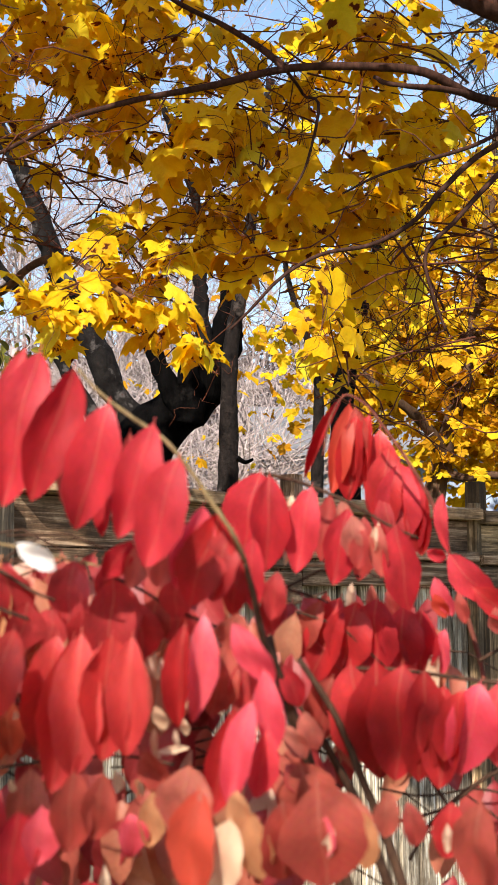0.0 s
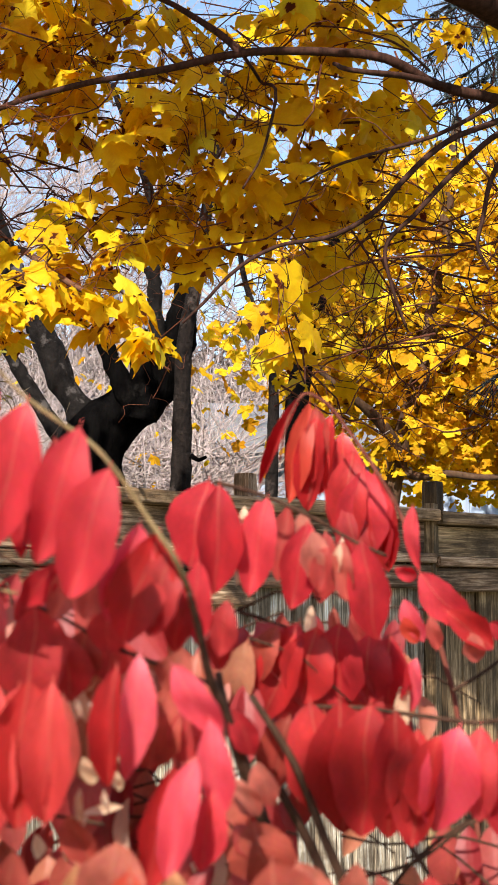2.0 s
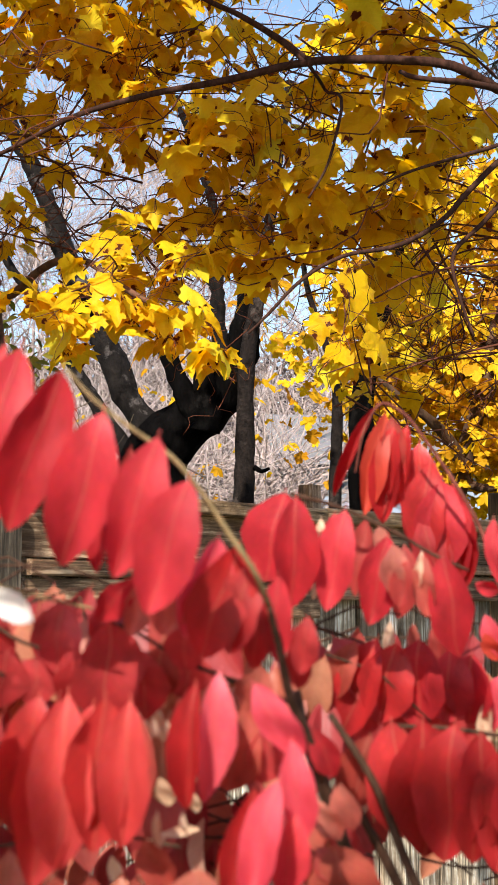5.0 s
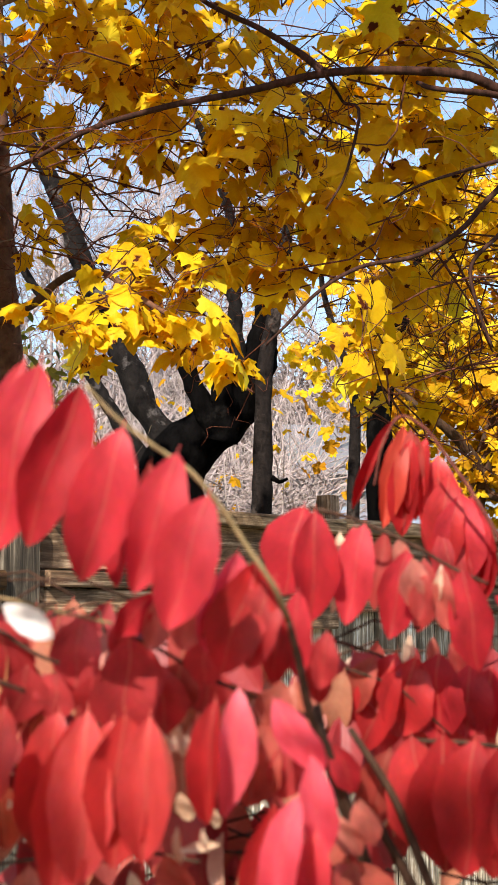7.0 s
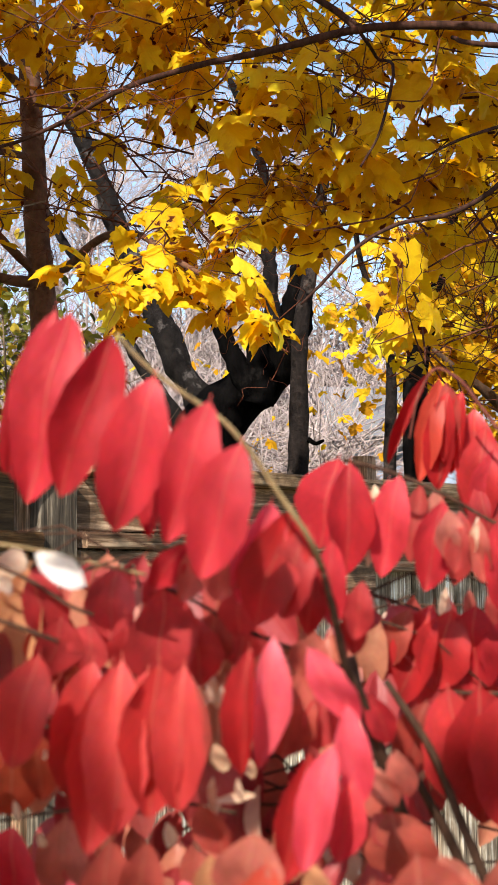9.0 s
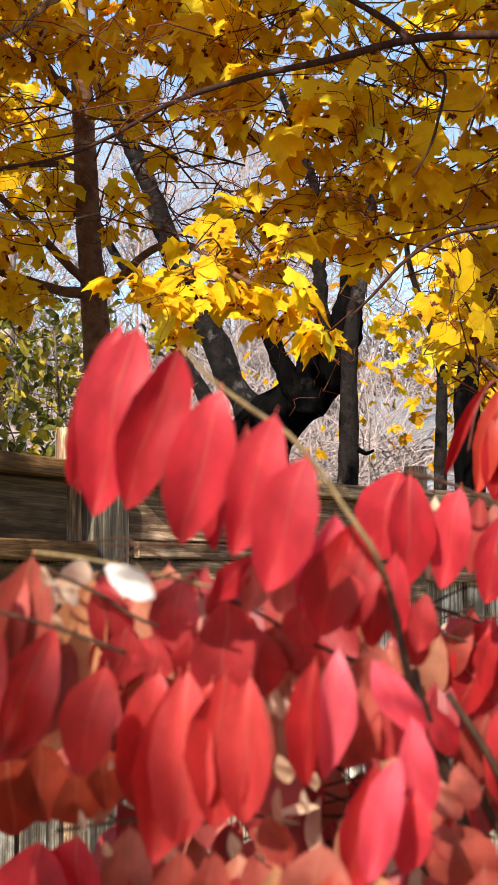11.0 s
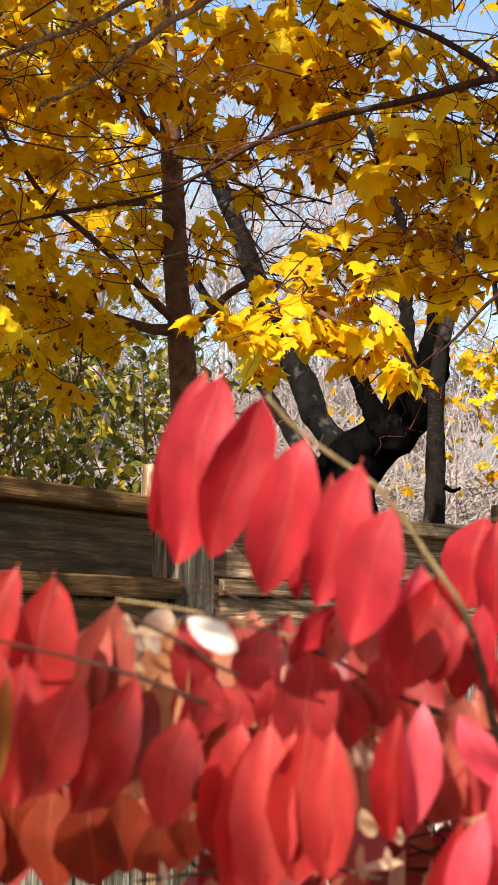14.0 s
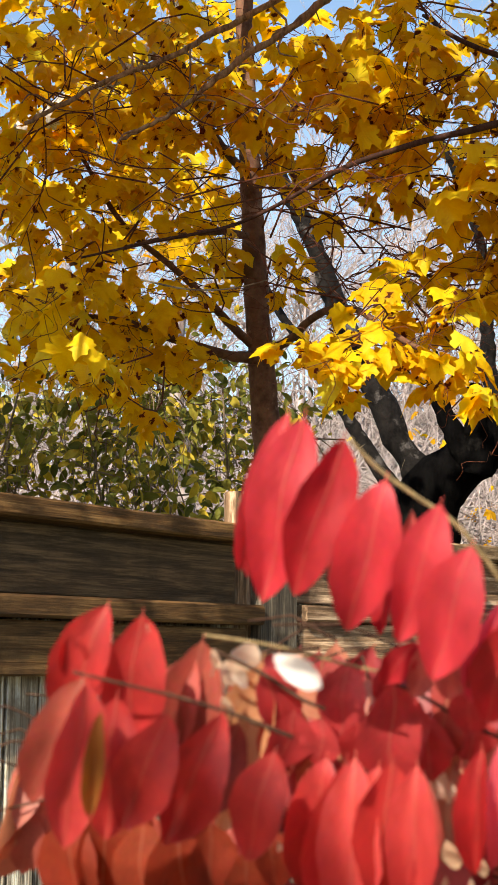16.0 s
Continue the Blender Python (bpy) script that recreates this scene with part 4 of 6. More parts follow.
limb("limb", [(0.681, 2.596, 2.491), (0.564, 2.572, 2.421), (0.461, 2.534, 2.378), (0.368, 2.544, 2.349), (0.305, 2.552, 2.318)], 0.005, 0.002, BARK_BRANCH, wide)
limb("limb", [(2.8, 3.37, 2.9), (0.985, 2.946, 2.691), (0.638, 2.370, 2.579), (0.536, 2.285, 2.581), (0.520, 2.513, 2.707), (0.295, 2.465, 2.793)], 0.036, 0.024, BARK_BRANCH, wide)
limb("limb", [(0.201, 2.535, 2.551), (0.255, 2.798, 2.600), (0.250, 2.505, 2.419), (0.229, 2.514, 2.348), (0.199, 2.522, 2.298)], 0.0035, 0.002, BARK_BRANCH, wide)
crown2 = Crown(wide, 290)
crown2.spray((-0.221, 2.950, 2.743), 0.11, 0.07, 25)
crown2.spray((-0.055, 2.936, 2.754), 0.07, 0.05, 11)
crown2.spray((0.120, 2.845, 2.542), 0.10, 0.06, 22)
crown2.spray((0.315, 2.812, 2.713), 0.10, 0.05, 18)
crown2.spray((0.453, 2.802, 2.713), 0.09, 0.05, 16)
crown2.spray((0.243, 2.925, 2.646), 0.07, 0.05, 11)
crown2.spray((0.368, 2.876, 2.546), 0.13, 0.06, 27)
crown2.spray((0.201, 2.851, 2.427), 0.10, 0.06, 20)
crown2.spray((0.508, 3.017, 2.545), 0.09, 0.06, 16)
crown2.spray((0.350, 2.941, 2.420), 0.13, 0.06, 25)
crown2.spray((0.231, 2.959, 2.337), 0.11, 0.05, 16)
crown2.spray((0.113, 2.973, 2.291), 0.07, 0.05, 11)
crown2.spray((-0.018, 2.982, 2.291), 0.08, 0.04, 11)
crown2.spray((0.293, 2.871, 2.174), 0.07, 0.05, 7)
crown2.spray((0.285, 2.782, 2.085), 0.05, 0.045, 9)
crown2.spray((0.484, 3.030, 2.435), 0.10, 0.06, 18)
crown2.spray((-0.138, 2.961, 2.560), 0.15, 0.03, 24)
crown2.spray((-0.138, 2.950, 2.683), 0.12, 0.04, 14)
crown2.spray((0.067, 3.060, 2.449), 0.06, 0.05, 9)
crown2.spray((0.423, 3.146, 2.336), 0.08, 0.06, 14)
crown2.spray((0.545, 3.005, 2.630), 0.07, 0.05, 11)
crown2.spray((0.017, 2.861, 2.462), 0.07, 0.03, 8)
crown2.spray((0.652, 4.635, 2.398), 0.20, 0.09, 15)
crown2.spray((0.706, 4.616, 2.544), 0.17, 0.09, 18)
crown2.spray((0.602, 4.849, 2.318), 0.15, 0.06, 5)
crown2.spray((0.694, 4.402, 2.661), 0.18, 0.09, 20)
crown2.spray((0.430, 4.644, 2.472), 0.15, 0.07, 5)
crown2.spray((-0.159, 3.195, 2.289), 0.14, 0.04, 15)
crown2.spray((0.886, 4.272, 2.808), 0.14, 0.12, 23)
crown2.spray((0.426, 4.158, 3.254), 0.20, 0.14, 39)
crown2.spray((0.640, 4.138, 3.253), 0.12, 0.10, 16)
crown2.spray((0.343, 4.200, 2.918), 0.10, 0.08, 12)
crown2.spray((0.596, 4.193, 2.799), 0.15, 0.10, 22)
crown2.spray((0.540, 4.268, 3.085), 0.15, 0.08, 15)
for k in range(40):
    at = Vector((crown2.rng.uniform(0.0, 4.6), crown2.rng.uniform(1.9, 4.8), crown2.rng.uniform(3.05, 4.4)))
    crown2.spray(lets_sun_in(at), 0.45, 0.3, 11, 0.4, single=False)
for k in range(58):
    r = crown2.rng
    a = Vector((0.555, 2.873, 2.440)) + Vector((r.uniform(-0.42, 0.5), r.uniform(-0.15, 0.5), r.uniform(-0.25, 0.22)))
    w = Vector((r.uniform(-1, 0.5), r.uniform(-0.2, 0.2), r.uniform(-0.45, 0.4))) * r.uniform(0.2, 0.45)
    twig_web(crown2.twigs, r, a - w * 0.5 - wide.location, a + w * 0.7 - wide.location, 0.0032, 1, 0.55)
for k in range(66):
    r = crown2.rng
    a = Vector((0.595, 3.009, 2.200)) + Vector((r.uniform(-0.2, 0.4), r.uniform(-0.1, 0.6), r.uniform(-0.22, 0.25)))
    w = Vector((r.uniform(-1, 0.6), r.uniform(-0.2, 0.2), r.uniform(-0.6, 0.3))) * r.uniform(0.16, 0.4)
    twig_web(crown2.twigs, r, a - w * 0.5 - wide.location, a + w * 0.7 - wide.location, 0.0028, 1, 0.55)
# unseen sprays added sunward of these leaves to keep them shaded
for at in ((0.25, 2.87, 2.33), (0.31, 2.9, 2.24), (0.2, 2.9, 2.27), (-0.726, 2.777, 2.173), (-0.748, 2.781, 2.129), (0.269, 2.824, 2.633), (0.368, 2.874, 2.569), (0.201, 2.845, 2.484), (0.430, 2.812, 2.632), (0.350, 2.939, 2.443), (0.516, 2.918, 2.526), (0.216, 2.906, 2.371), (0.611, 2.895, 2.667), (0.022, 2.915, 2.560), (0.114, 2.926, 2.456), (-0.093, 2.910, 2.606), (0.218, 2.922, 2.502), (-0.002, 2.851, 2.527), (0.066, 2.922, 2.430)):
    crown2.spray(Vector(at) + TO_SUN * 1.15, 0.17, 0.1, 7, 0.12, size=(0.08, 0.13), single=False)
# loose arching twigs through the leaves
for k in range(64):
    r = crown2.rng
    a = Vector((r.uniform(-1.0, 0.75), r.uniform(2.55, 2.95), 0))
    a.z = 1.56 + a.y * r.uniform(0.24, 0.46)
    w = Vector((r.choice((-1, 1)) * r.uniform(0.4, 1.0), r.uniform(-0.2, 0.2), r.uniform(-0.5, 0.5))) * r.uniform(0.14, 0.36)
    twig_web(crown2.twigs, r, a - w * 0.5 - wide.location, a + w * 0.6 - wide.location, 0.0022, 1, 0.5)
# unseen bough added over the bush from behind, its leaves placed to dapple it
limb("limb", [(2.78, 3.36, 3.2), (2.7, 1.4, 3.5), (1.9, -0.3, 3.2), (0.9, -1.0, 2.85), (0.0, -1.05, 2.65)], 0.03, 0.005, BARK_BRANCH, wide)
for at in ((-0.121, 0.513, 1.537), (-0.097, 0.515, 1.541), (-0.147, 0.508, 1.545), (-0.077, 0.519, 1.534), (0.1, 0.672, 1.49), (0.117, 0.671, 1.488)):
    p = Vector(at) + TO_SUN * crown2.rng.uniform(1.55, 1.75)
    crown2.leaf(p, crown2.rng.uniform(0.042, 0.05), 0.6, False)
    tube(crown2.twigs, [p - wide.location, p + Vector((0.05, -0.05, 0.1)) - wide.location, p + Vector((0.3, -0.2, 0.16)) - wide.location], 0.0008, 0.0016, 4)
crown2.close()

pale = tree("pale_limbed_tree", (-1.785, 3.955), "pale lichen-barked tree whose limb slants through the crown")
limb("trunk", [(-1.785, 3.955, 0), (-1.735, 3.955, 1.4), (-1.535, 3.955, 2.957), (-1.370, 3.964, 3.037), (-1.205, 3.971, 3.129), (-1.106, 3.974, 3.196), (-1.007, 3.978, 3.255), (-0.916, 3.980, 3.318), (-0.838, 3.977, 3.404), (-0.774, 3.965, 3.535), (-0.722, 3.937, 3.764)], 0.05, 0.016, BARK_LICHEN, pale, 10, 6, 0.25, 0.1)
limb("limb", [(-0.916, 3.980, 3.318), (-0.850, 3.992, 3.297), (-0.777, 4.010, 3.244), (-0.696, 4.031, 3.176), (-0.582, 4.053, 3.128)], 0.014, 0.006, BARK_MAPLE, pale, 8)

# ---- the sunlit maple beyond the fence ----


def far_maple():
    t = tree("golden_tree", (1.545, 8.400, 2.405), "sunlit golden maple beyond the fence")
    rng = random.Random(77)
    limb("trunk", [ground_of((1.496, 8.414, 2.307)), (1.512, 8.416, 2.274), (1.568, 8.388, 2.504), (1.633, 8.358, 2.733), (1.741, 8.301, 3.193), (1.822, 8.232, 3.785), (1.886, 8.165, 4.377)], 0.075, 0.03, BARK_DARKBROWN, t, 10)
    limb("limb", [(1.535, 8.406, 2.356), (1.625, 8.305, 2.291), (1.762, 8.094, 2.285), (1.961, 7.982, 2.253), (2.155, 7.866, 2.259)], 0.03, 0.014, BARK_DARKBROWN, t)
    limb("limb", [(1.548, 8.398, 2.421), (1.478, 8.291, 2.525), (1.323, 8.138, 2.653), (1.165, 8.038, 2.751), (1.016, 7.987, 2.870)], 0.045, 0.014, BARK_DARKBROWN, t)
    twigs, leaves = Soup(), Soup()
    o = t.location
    centre = Vector((2.540, 8.425, 3.362))
    blobs = []
    for k in range(150):
        u = rand_unit(rng) * rng.random() ** 0.4
        blobs.append(centre + Vector((u.x * 1.65, u.y * 1.1, u.z * 1.15)))
    for k in range(26):
        blobs.append(Vector((1.560, 8.329, 3.063)) + Vector((rng.uniform(-0.45, 0.6), rng.uniform(0.25, 0.8), rng.uniform(-0.35, 0.5))))
    for k in range(12):
        blobs.append(Vector((2.036, 8.559, 2.456)) + Vector((rng.uniform(-0.3, 0.5), rng.uniform(-0.1, 0.5), rng.uniform(-0.1, 0.25))))
    shapes = [maple_leaf(rng, False, rng.uniform(0.1, 0.4), rng.uniform(0, 0.3)) for _ in range(12)]
    for c in blobs:
        twig_web(twigs, rng, centre + (c - centre) * 0.55 - o, c - o, 0.007, 1, 0.5)
        for _ in range(52):
            p = c + Vector((rng.gauss(0, 0.2), rng.gauss(0, 0.2), rng.gauss(0, 0.13)))
            g = shapes[rng.randrange(12)]
            off = rng.randrange(40)
            v, f, uv = placed(g, maple_turn(rng, p, 0.35), p - o, rng.uniform(0.055, 0.095))
            leaves.add(v, f, [(a + off, b) for a, b in uv])
    part("twig_mass", twigs.mesh("twig_mass", BARK_DARKBROWN), t, "thin brown twigs", kind="stuff")
    part("foliage", leaves.mesh("foliage", GOLD_FAR, smooth=False), t, "dense golden leaves in full sun", kind="stuff")


far_maple()

# ---- bare trees, thicket, house and shrubs behind ----


def bare_branch(soup, rng, start, way, length, r, depth):
    pts = [Vector(start)]
    for k in range(4):
        way = (way + rand_unit(rng) * 0.22 + Vector((0, 0, 0.05))).normalized()
        pts.append(pts[-1] + way * length / 4)
    tube(soup, pts, r, r * 0.5, 5 if depth > 1 else 3)
    if depth:
        for k in range(5 if depth < 3 else 6):
            p = pts[rng.randrange(1, 5)]
            bare_branch(soup, rng, p, (way + rand_unit(rng) * 0.85).normalized(), length * rng.uniform(0.5, 0.75), r * 0.5, depth - 1)


def bare_tree(x, y, h, seed, material, label):
    rng = random.Random(seed)
    t = tree("bare_tree", (x, y), label, group="bare trees against the sky")
    soup, twigs = Soup(), Soup()
    tube(soup, glide([Vector((0, 0, 0)), Vector((0.1, 0, h * 0.3)), Vector((0, 0.1, h * 0.62))], 5), h * 0.016, h * 0.008, 8, 0.1)
    for k in range(10):
        z = h * rng.uniform(0.22, 0.62)
        a = rng.uniform(0, 6.28)
        bare_branch(twigs, rng, (0.05, 0.03, z), Vector((math.cos(a), math.sin(a), 0.9)).normalized(), h * 0.3, h * 0.0028, 3)
    part("trunk", soup.mesh("trunk", material), t)
    part("branchwork", twigs.mesh("branchwork", material), t, "fine leafless branches", kind="stuff")


for x, y, h, seed in ((-4.8, 15.0, 7.6, 1), (-2.4, 17.0, 8.6, 2), (-0.6, 15.0, 7.6, 3), (1.4, 17.0, 8.0, 4), (-3.4, 13.5, 6.8, 6), (0.4, 13.0, 6.0, 7), (-1.6, 14.0, 6.6, 8)):
    bare_tree(x, y, h, seed, BARK_PALE, "leafless pale-barked tree standing in sunlight")


def thicket(name, x0, x1, y0, y1, h, count, r, material, label, seed):
    rng = random.Random(seed)
    soup = Soup()
    for _ in range(count):
        p = Vector((rng.uniform(x0, x1), rng.uniform(y0, y1), 0.0 if rng.random() < 0.08 else h * 0.85 * rng.uniform(0.3, 1.0) ** 0.8))
        way = Vector((rng.uniform(-1, 1), rng.uniform(-0.6, 0.6), rng.uniform(-0.1, 1.0))).normalized()
        pts = [p]
        n = 5
        L = rng.uniform(0.35, 1.1)
        for k in range(n):
            way = (way + rand_unit(rng) * 0.35).normalized()
            pts.append(pts[-1] + way * L / n)
        pts = [Vector((q.x, q.y, max(q.z, 0.0))) for q in pts]
        tube(soup, pts, r * rng.uniform(0.5, 1.3), r * 0.35, 3)
    tagged(new(name, soup.mesh(name, material)), label, "thicket", kind="stuff")


thicket("bramble_thicket", -4.4, 0.72, 8.0, 11.0, 2.9, 10500, 0.0055, BARK_PALE, "tangled pale leafless twigs behind the fence", 5)
thicket("brush_thicket", -5.5, 5.0, 14.2, 16.0, 4.6, 5200, 0.013, BARK_PALE, "far tangle of pale bare brush in the sun", 6)


thicket("woodland_edge", -7.5, 6.5, 16.2, 19.0, 5.2, 8500, 0.026, BARK_BROWN, "distant grey-brown woodland edge of bare branches", 8)


def yellow_scraps():
    rng = random.Random(9)
    soup = Soup()
    for c in ((0.095, 8.453, 2.451), (-0.147, 9.410, 2.939), (0.404, 6.914, 2.774), (0.567, 7.351, 2.417), (0.835, 6.914, 2.771), (1.073, 6.709, 2.813), (0.445, 7.092, 3.001), (0.724, 7.064, 3.275), (0.352, 6.810, 2.715), (0.511, 6.812, 2.688), (0.603, 6.824, 2.582), (0.458, 6.792, 2.873)):
        for _ in range(16):
            p = Vector(c) + Vector((rng.gauss(0, 0.22), rng.gauss(0, 0.2), rng.gauss(0, 0.12)))
            soup.add(*placed(maple_leaf(rng, False, 0.3, 0.2), maple_turn(rng, p, 0.4), p, rng.uniform(0.045, 0.085)))
    tagged(new("yellow_undergrowth", soup.mesh("yellow_undergrowth", GOLD_FAR, False)), "scattered yellow leaves among the bare brush", "undergrowth", kind="stuff")


yellow_scraps()


def olive_scraps():
    rng = random.Random(19)
    soup = Soup()
    for c in ((-1.622, 6.170, 2.660), (-1.394, 6.388, 2.721), (-1.143, 6.445, 2.497), (-1.501, 6.217, 2.417), (-1.868, 6.167, 2.511), (-1.157, 6.807, 2.794), (-1.361, 6.644, 2.368), (-1.104, 6.929, 2.622)):
        for _ in range(110):
            p = Vector(c) + Vector((rng.gauss(0, 0.2), rng.gauss(0, 0.25), rng.gauss(0, 0.2)))
            d = Vector((rng.uniform(-1, 1), rng.uniform(-1, 0.5), rng.uniform(-1.2, 0.4)))
            soup.add(*placed(oval_leaf(rng, 0.55, 4, 0.3, 0.3, 0.02, 0, 1), axes((0, 0, 0), d, EYE - p + rand_unit(rng) * 5), p, rng.uniform(0.028, 0.055)))
    tagged(new("olive_undergrowth", soup.mesh("olive_undergrowth", GREEN, False)), "olive and yellowing leaves scattered through the brush", "undergrowth", kind="stuff")


olive_scraps()


def box(soup, x0, x1, y0, y1, z0, z1):
    v = [Vector((x, y, z)) for z in (z0, z1) for y in (y0, y1) for x in (x0, x1)]
    soup.add(v, [(0, 2, 3, 1), (4, 5, 7, 6), (0, 1, 5, 4), (2, 6, 7, 3), (1, 3, 7, 5), (0, 4, 6, 2)])


def house():
    x0, y0 = 0.86, 11.45
    h = thing("house", x0, y0, 0, "pale blue-grey sided outbuilding with white trim glimpsed through brush", "house")
    w, d, z = 3.6, 2.6, 2.72
    s = Soup()
    box(s, 0, w, 0.03, d, 0, z)
    part("wall", s.mesh("wall", SIDING, False), h)
    s = Soup()
    for k in range(24):
        box(s, k * 0.15 + 0.012, k * 0.15 + 0.138, 0, 0.03, 0, z - 0.1)
    part("siding", s.mesh("siding", SIDING, False), h, "upright siding boards", kind="stuff")
    s = Soup()
    box(s, -0.05, w + 0.05, -0.06, 0.0, z - 0.05, z)
    part("fascia", s.mesh("fascia", TRIM, False), h, "pale fascia board")
    s = Soup()
    e = 0.25
    v = [Vector(p) for p in ((-e, -e, z), (w + e, -e, z), (w + e, d + e, z), (-e, d + e, z), (-e, d / 2, z + 0.6), (w + e, d / 2, z + 0.6))]
    s.add(v, [(0, 1, 5, 4), (2, 3, 4, 5), (0, 4, 3), (1, 2, 5), (0, 3, 2, 1)])
    part("roof", s.mesh("roof", SHINGLE, False), h)
    for wx in (0.35, 1.55, 2.6):
        s = Soup()
        for a, b, c, f in ((wx, wx + 0.7, 1.2, 1.28), (wx, wx + 0.7, 2.12, 2.2), (wx, wx + 0.08, 1.28, 2.12), (wx + 0.62, wx + 0.7, 1.28, 2.12), (wx + 0.33, wx + 0.37, 1.28, 2.12)):
            box(s, a, b, -0.05, -0.004, c, f)
        win = part("window", s.mesh("window", TRIM, False), h)
        s = Soup()
        box(s, wx + 0.08, wx + 0.62, -0.02, -0.006, 1.28, 2.12)
        part("pane", s.mesh("pane", GLASS, False), win)


house()


def olive_shrub():
    base = (-0.950, 4.299, 2.018)
    t = thing("leafy_shrub", base[0], base[1], 0, "olive-green leafy shrub turning yellow behind the fence", "shrub")
    rng = random.Random(12)
    o = Vector(t.location)
    stems, leaves = Soup(), Soup()
    for k in range(16):
        foot = Vector((rng.uniform(-0.3, 0.3), rng.uniform(-0.2, 0.3), 0))
        head = foot * 2.2 + Vector((rng.uniform(-0.5, 0.4), rng.uniform(-0.2, 0.2), rng.uniform(1.9, 2.6)))
        pts = glide([foot, foot.lerp(head, 0.3) + rand_unit(rng) * 0.12, foot.lerp(head, 0.6) + rand_unit(rng) * 0.16, foot.lerp(head, 0.8) + rand_unit(rng) * 0.14, head], 5)
        tube(stems, pts, 0.007, 0.003, 5)
    for k in range(340):
        c = Vector((rng.uniform(-1.1, 0.42), rng.uniform(-0.3, 0.6), rng.uniform(1.5, 2.46)))
        s = c + Vector((rng.uniform(-0.2, 0.2), rng.uniform(0, 0.2), -rng.uniform(0.1, 0.3)))
        twig_web(stems, rng, s, c, 0.003, 1, 0.7)
        for _ in range(15):
            p = c + Vector((rng.gauss(0, 0.09), rng.gauss(0, 0.09), rng.gauss(0, 0.07)))
            tip = Vector((rng.uniform(-1, 1), rng.uniform(-1, 0.4), -rng.uniform(-0.3, 1.2)))
            n = ((EYE - p - o).normalized() * 0.6 + Vector((0, 0, 0.7)) + rand_unit(rng) * 0.6)
            g = oval_leaf(rng, 0.5, 5, 0.3, 0.3, 0.02, 0, 1)
            leaves.add(*placed(g, axes((0, 0, 0), tip, n), p, rng.uniform(0.026, 0.06)))
    part("stem_mass", stems.mesh("stem_mass", BARK_DULL), t, "thin grey stems", kind="stuff")
    part("foliage", leaves.mesh("foliage", GREEN, False), t, "small olive and yellowing leaves", kind="stuff")
    s2 = thing("pale_stump_tree", *Vector((-1.068, 5.479, 2.206)).to_2d(), 0, "pale grey trunk standing behind the shrub", "tree")
    limb("trunk", [ground_of((-1.068, 5.479, 2.206)), (-1.066, 5.479, 2.206), (-1.077, 5.450, 2.398), (-1.098, 5.427, 2.547), (-1.074, 5.372, 2.953)], 0.035, 0.025, BARK_PALE, s2, 10)


olive_shrub()


def spruce():
    t = tree("spruce_tree", (1.717, 4.939, 3.487), "dark blue-green conifer with drooping boughs")
    rng = random.Random(15)
    o = Vector(t.location)
    wood, needles = Soup(), Soup()
    tube(wood, glide([Vector((0, 0, 0)), Vector((0, 0, 2.5)), Vector((0, 0, 6))], 4), 0.09, 0.03, 8)
    part("trunk", wood.mesh("trunk", BARK_GREY), t)
    boughs = Soup()
    for a, b in (((1.114, 4.782, 3.353), (1.716, 4.926, 3.611)), ((1.014, 4.778, 3.433), (1.714, 4.908, 3.777)), ((0.953, 4.770, 3.532), (1.713, 4.900, 3.859)), ((1.072, 4.760, 3.572), (1.713, 4.893, 3.921)), ((1.055, 4.793, 3.274), (1.717, 4.937, 3.508)), ((1.555, 6.167, 2.528), (1.726, 5.045, 2.496))):
        a, b = Vector(a) - o, Vector(b) - o
        pts = glide([b, (a + b) / 2 + Vector((0, 0, 0.06)), a], 8)
        tube(boughs, pts, 0.012, 0.004, 5)
        for p in pts[4:]:
            for _ in range(4):
                q = p + Vector((rng.uniform(-0.16, 0.1), rng.uniform(-0.12, 0.12), -rng.uniform(0.02, 0.2)))
                tube(boughs, [p, q], 0.003, 0.002, 3)
                for k in range(34):
                    s = p.lerp(q, rng.random())
                    w = ((q - p).normalized() * 0.6 + rand_unit(rng)).normalized()
                    tube(needles, [s, s + w * rng.uniform(0.014, 0.024)], 0.0008, 0.0004, 3)
    part("bough_mass", boughs.mesh("bough_mass", BARK_GREY), t, kind="stuff")
    part("needles", needles.mesh("needles", NEEDLE, False), t, "short bluish needles", kind="stuff")


spruce()

# ---- the burning bush in front ----
bush = thing("burning_bush", 0.12, 0.95, 0, "crimson burning bush with drooping rows of pointed leaves", "shrub")
RED_MESHES = {}
for kind, material in (("red", RED), ("pale", RED_PALE), ("white", RED_WHITE), ("warm", RED_WARM), ("deep", RED_DEEP), ("brown", RED_BROWN), ("pink", RED_PINK), ("olive", RED_OLIVE), ("cream", RED_CREAM), ("orange", RED_ORANGE), ("scarlet", RED_SCARLET), ("rust", RED_RUST), ("tan", RED_TAN)):
    RED_MESHES[kind] = []
    r = random.Random(41)
    for k in range(10):
        s = Soup()
        s.add(*oval_leaf(r, 0.95, 18, r.uniform(0.2, 0.6), r.uniform(0.0, 0.38), 0.05, r.uniform(0.06, 0.2), 2, r.uniform(0.02, 0.07)))
        RED_MESHES[kind].append(s.mesh("bush_leaf", material))
_leaf_rng = random.Random(42)


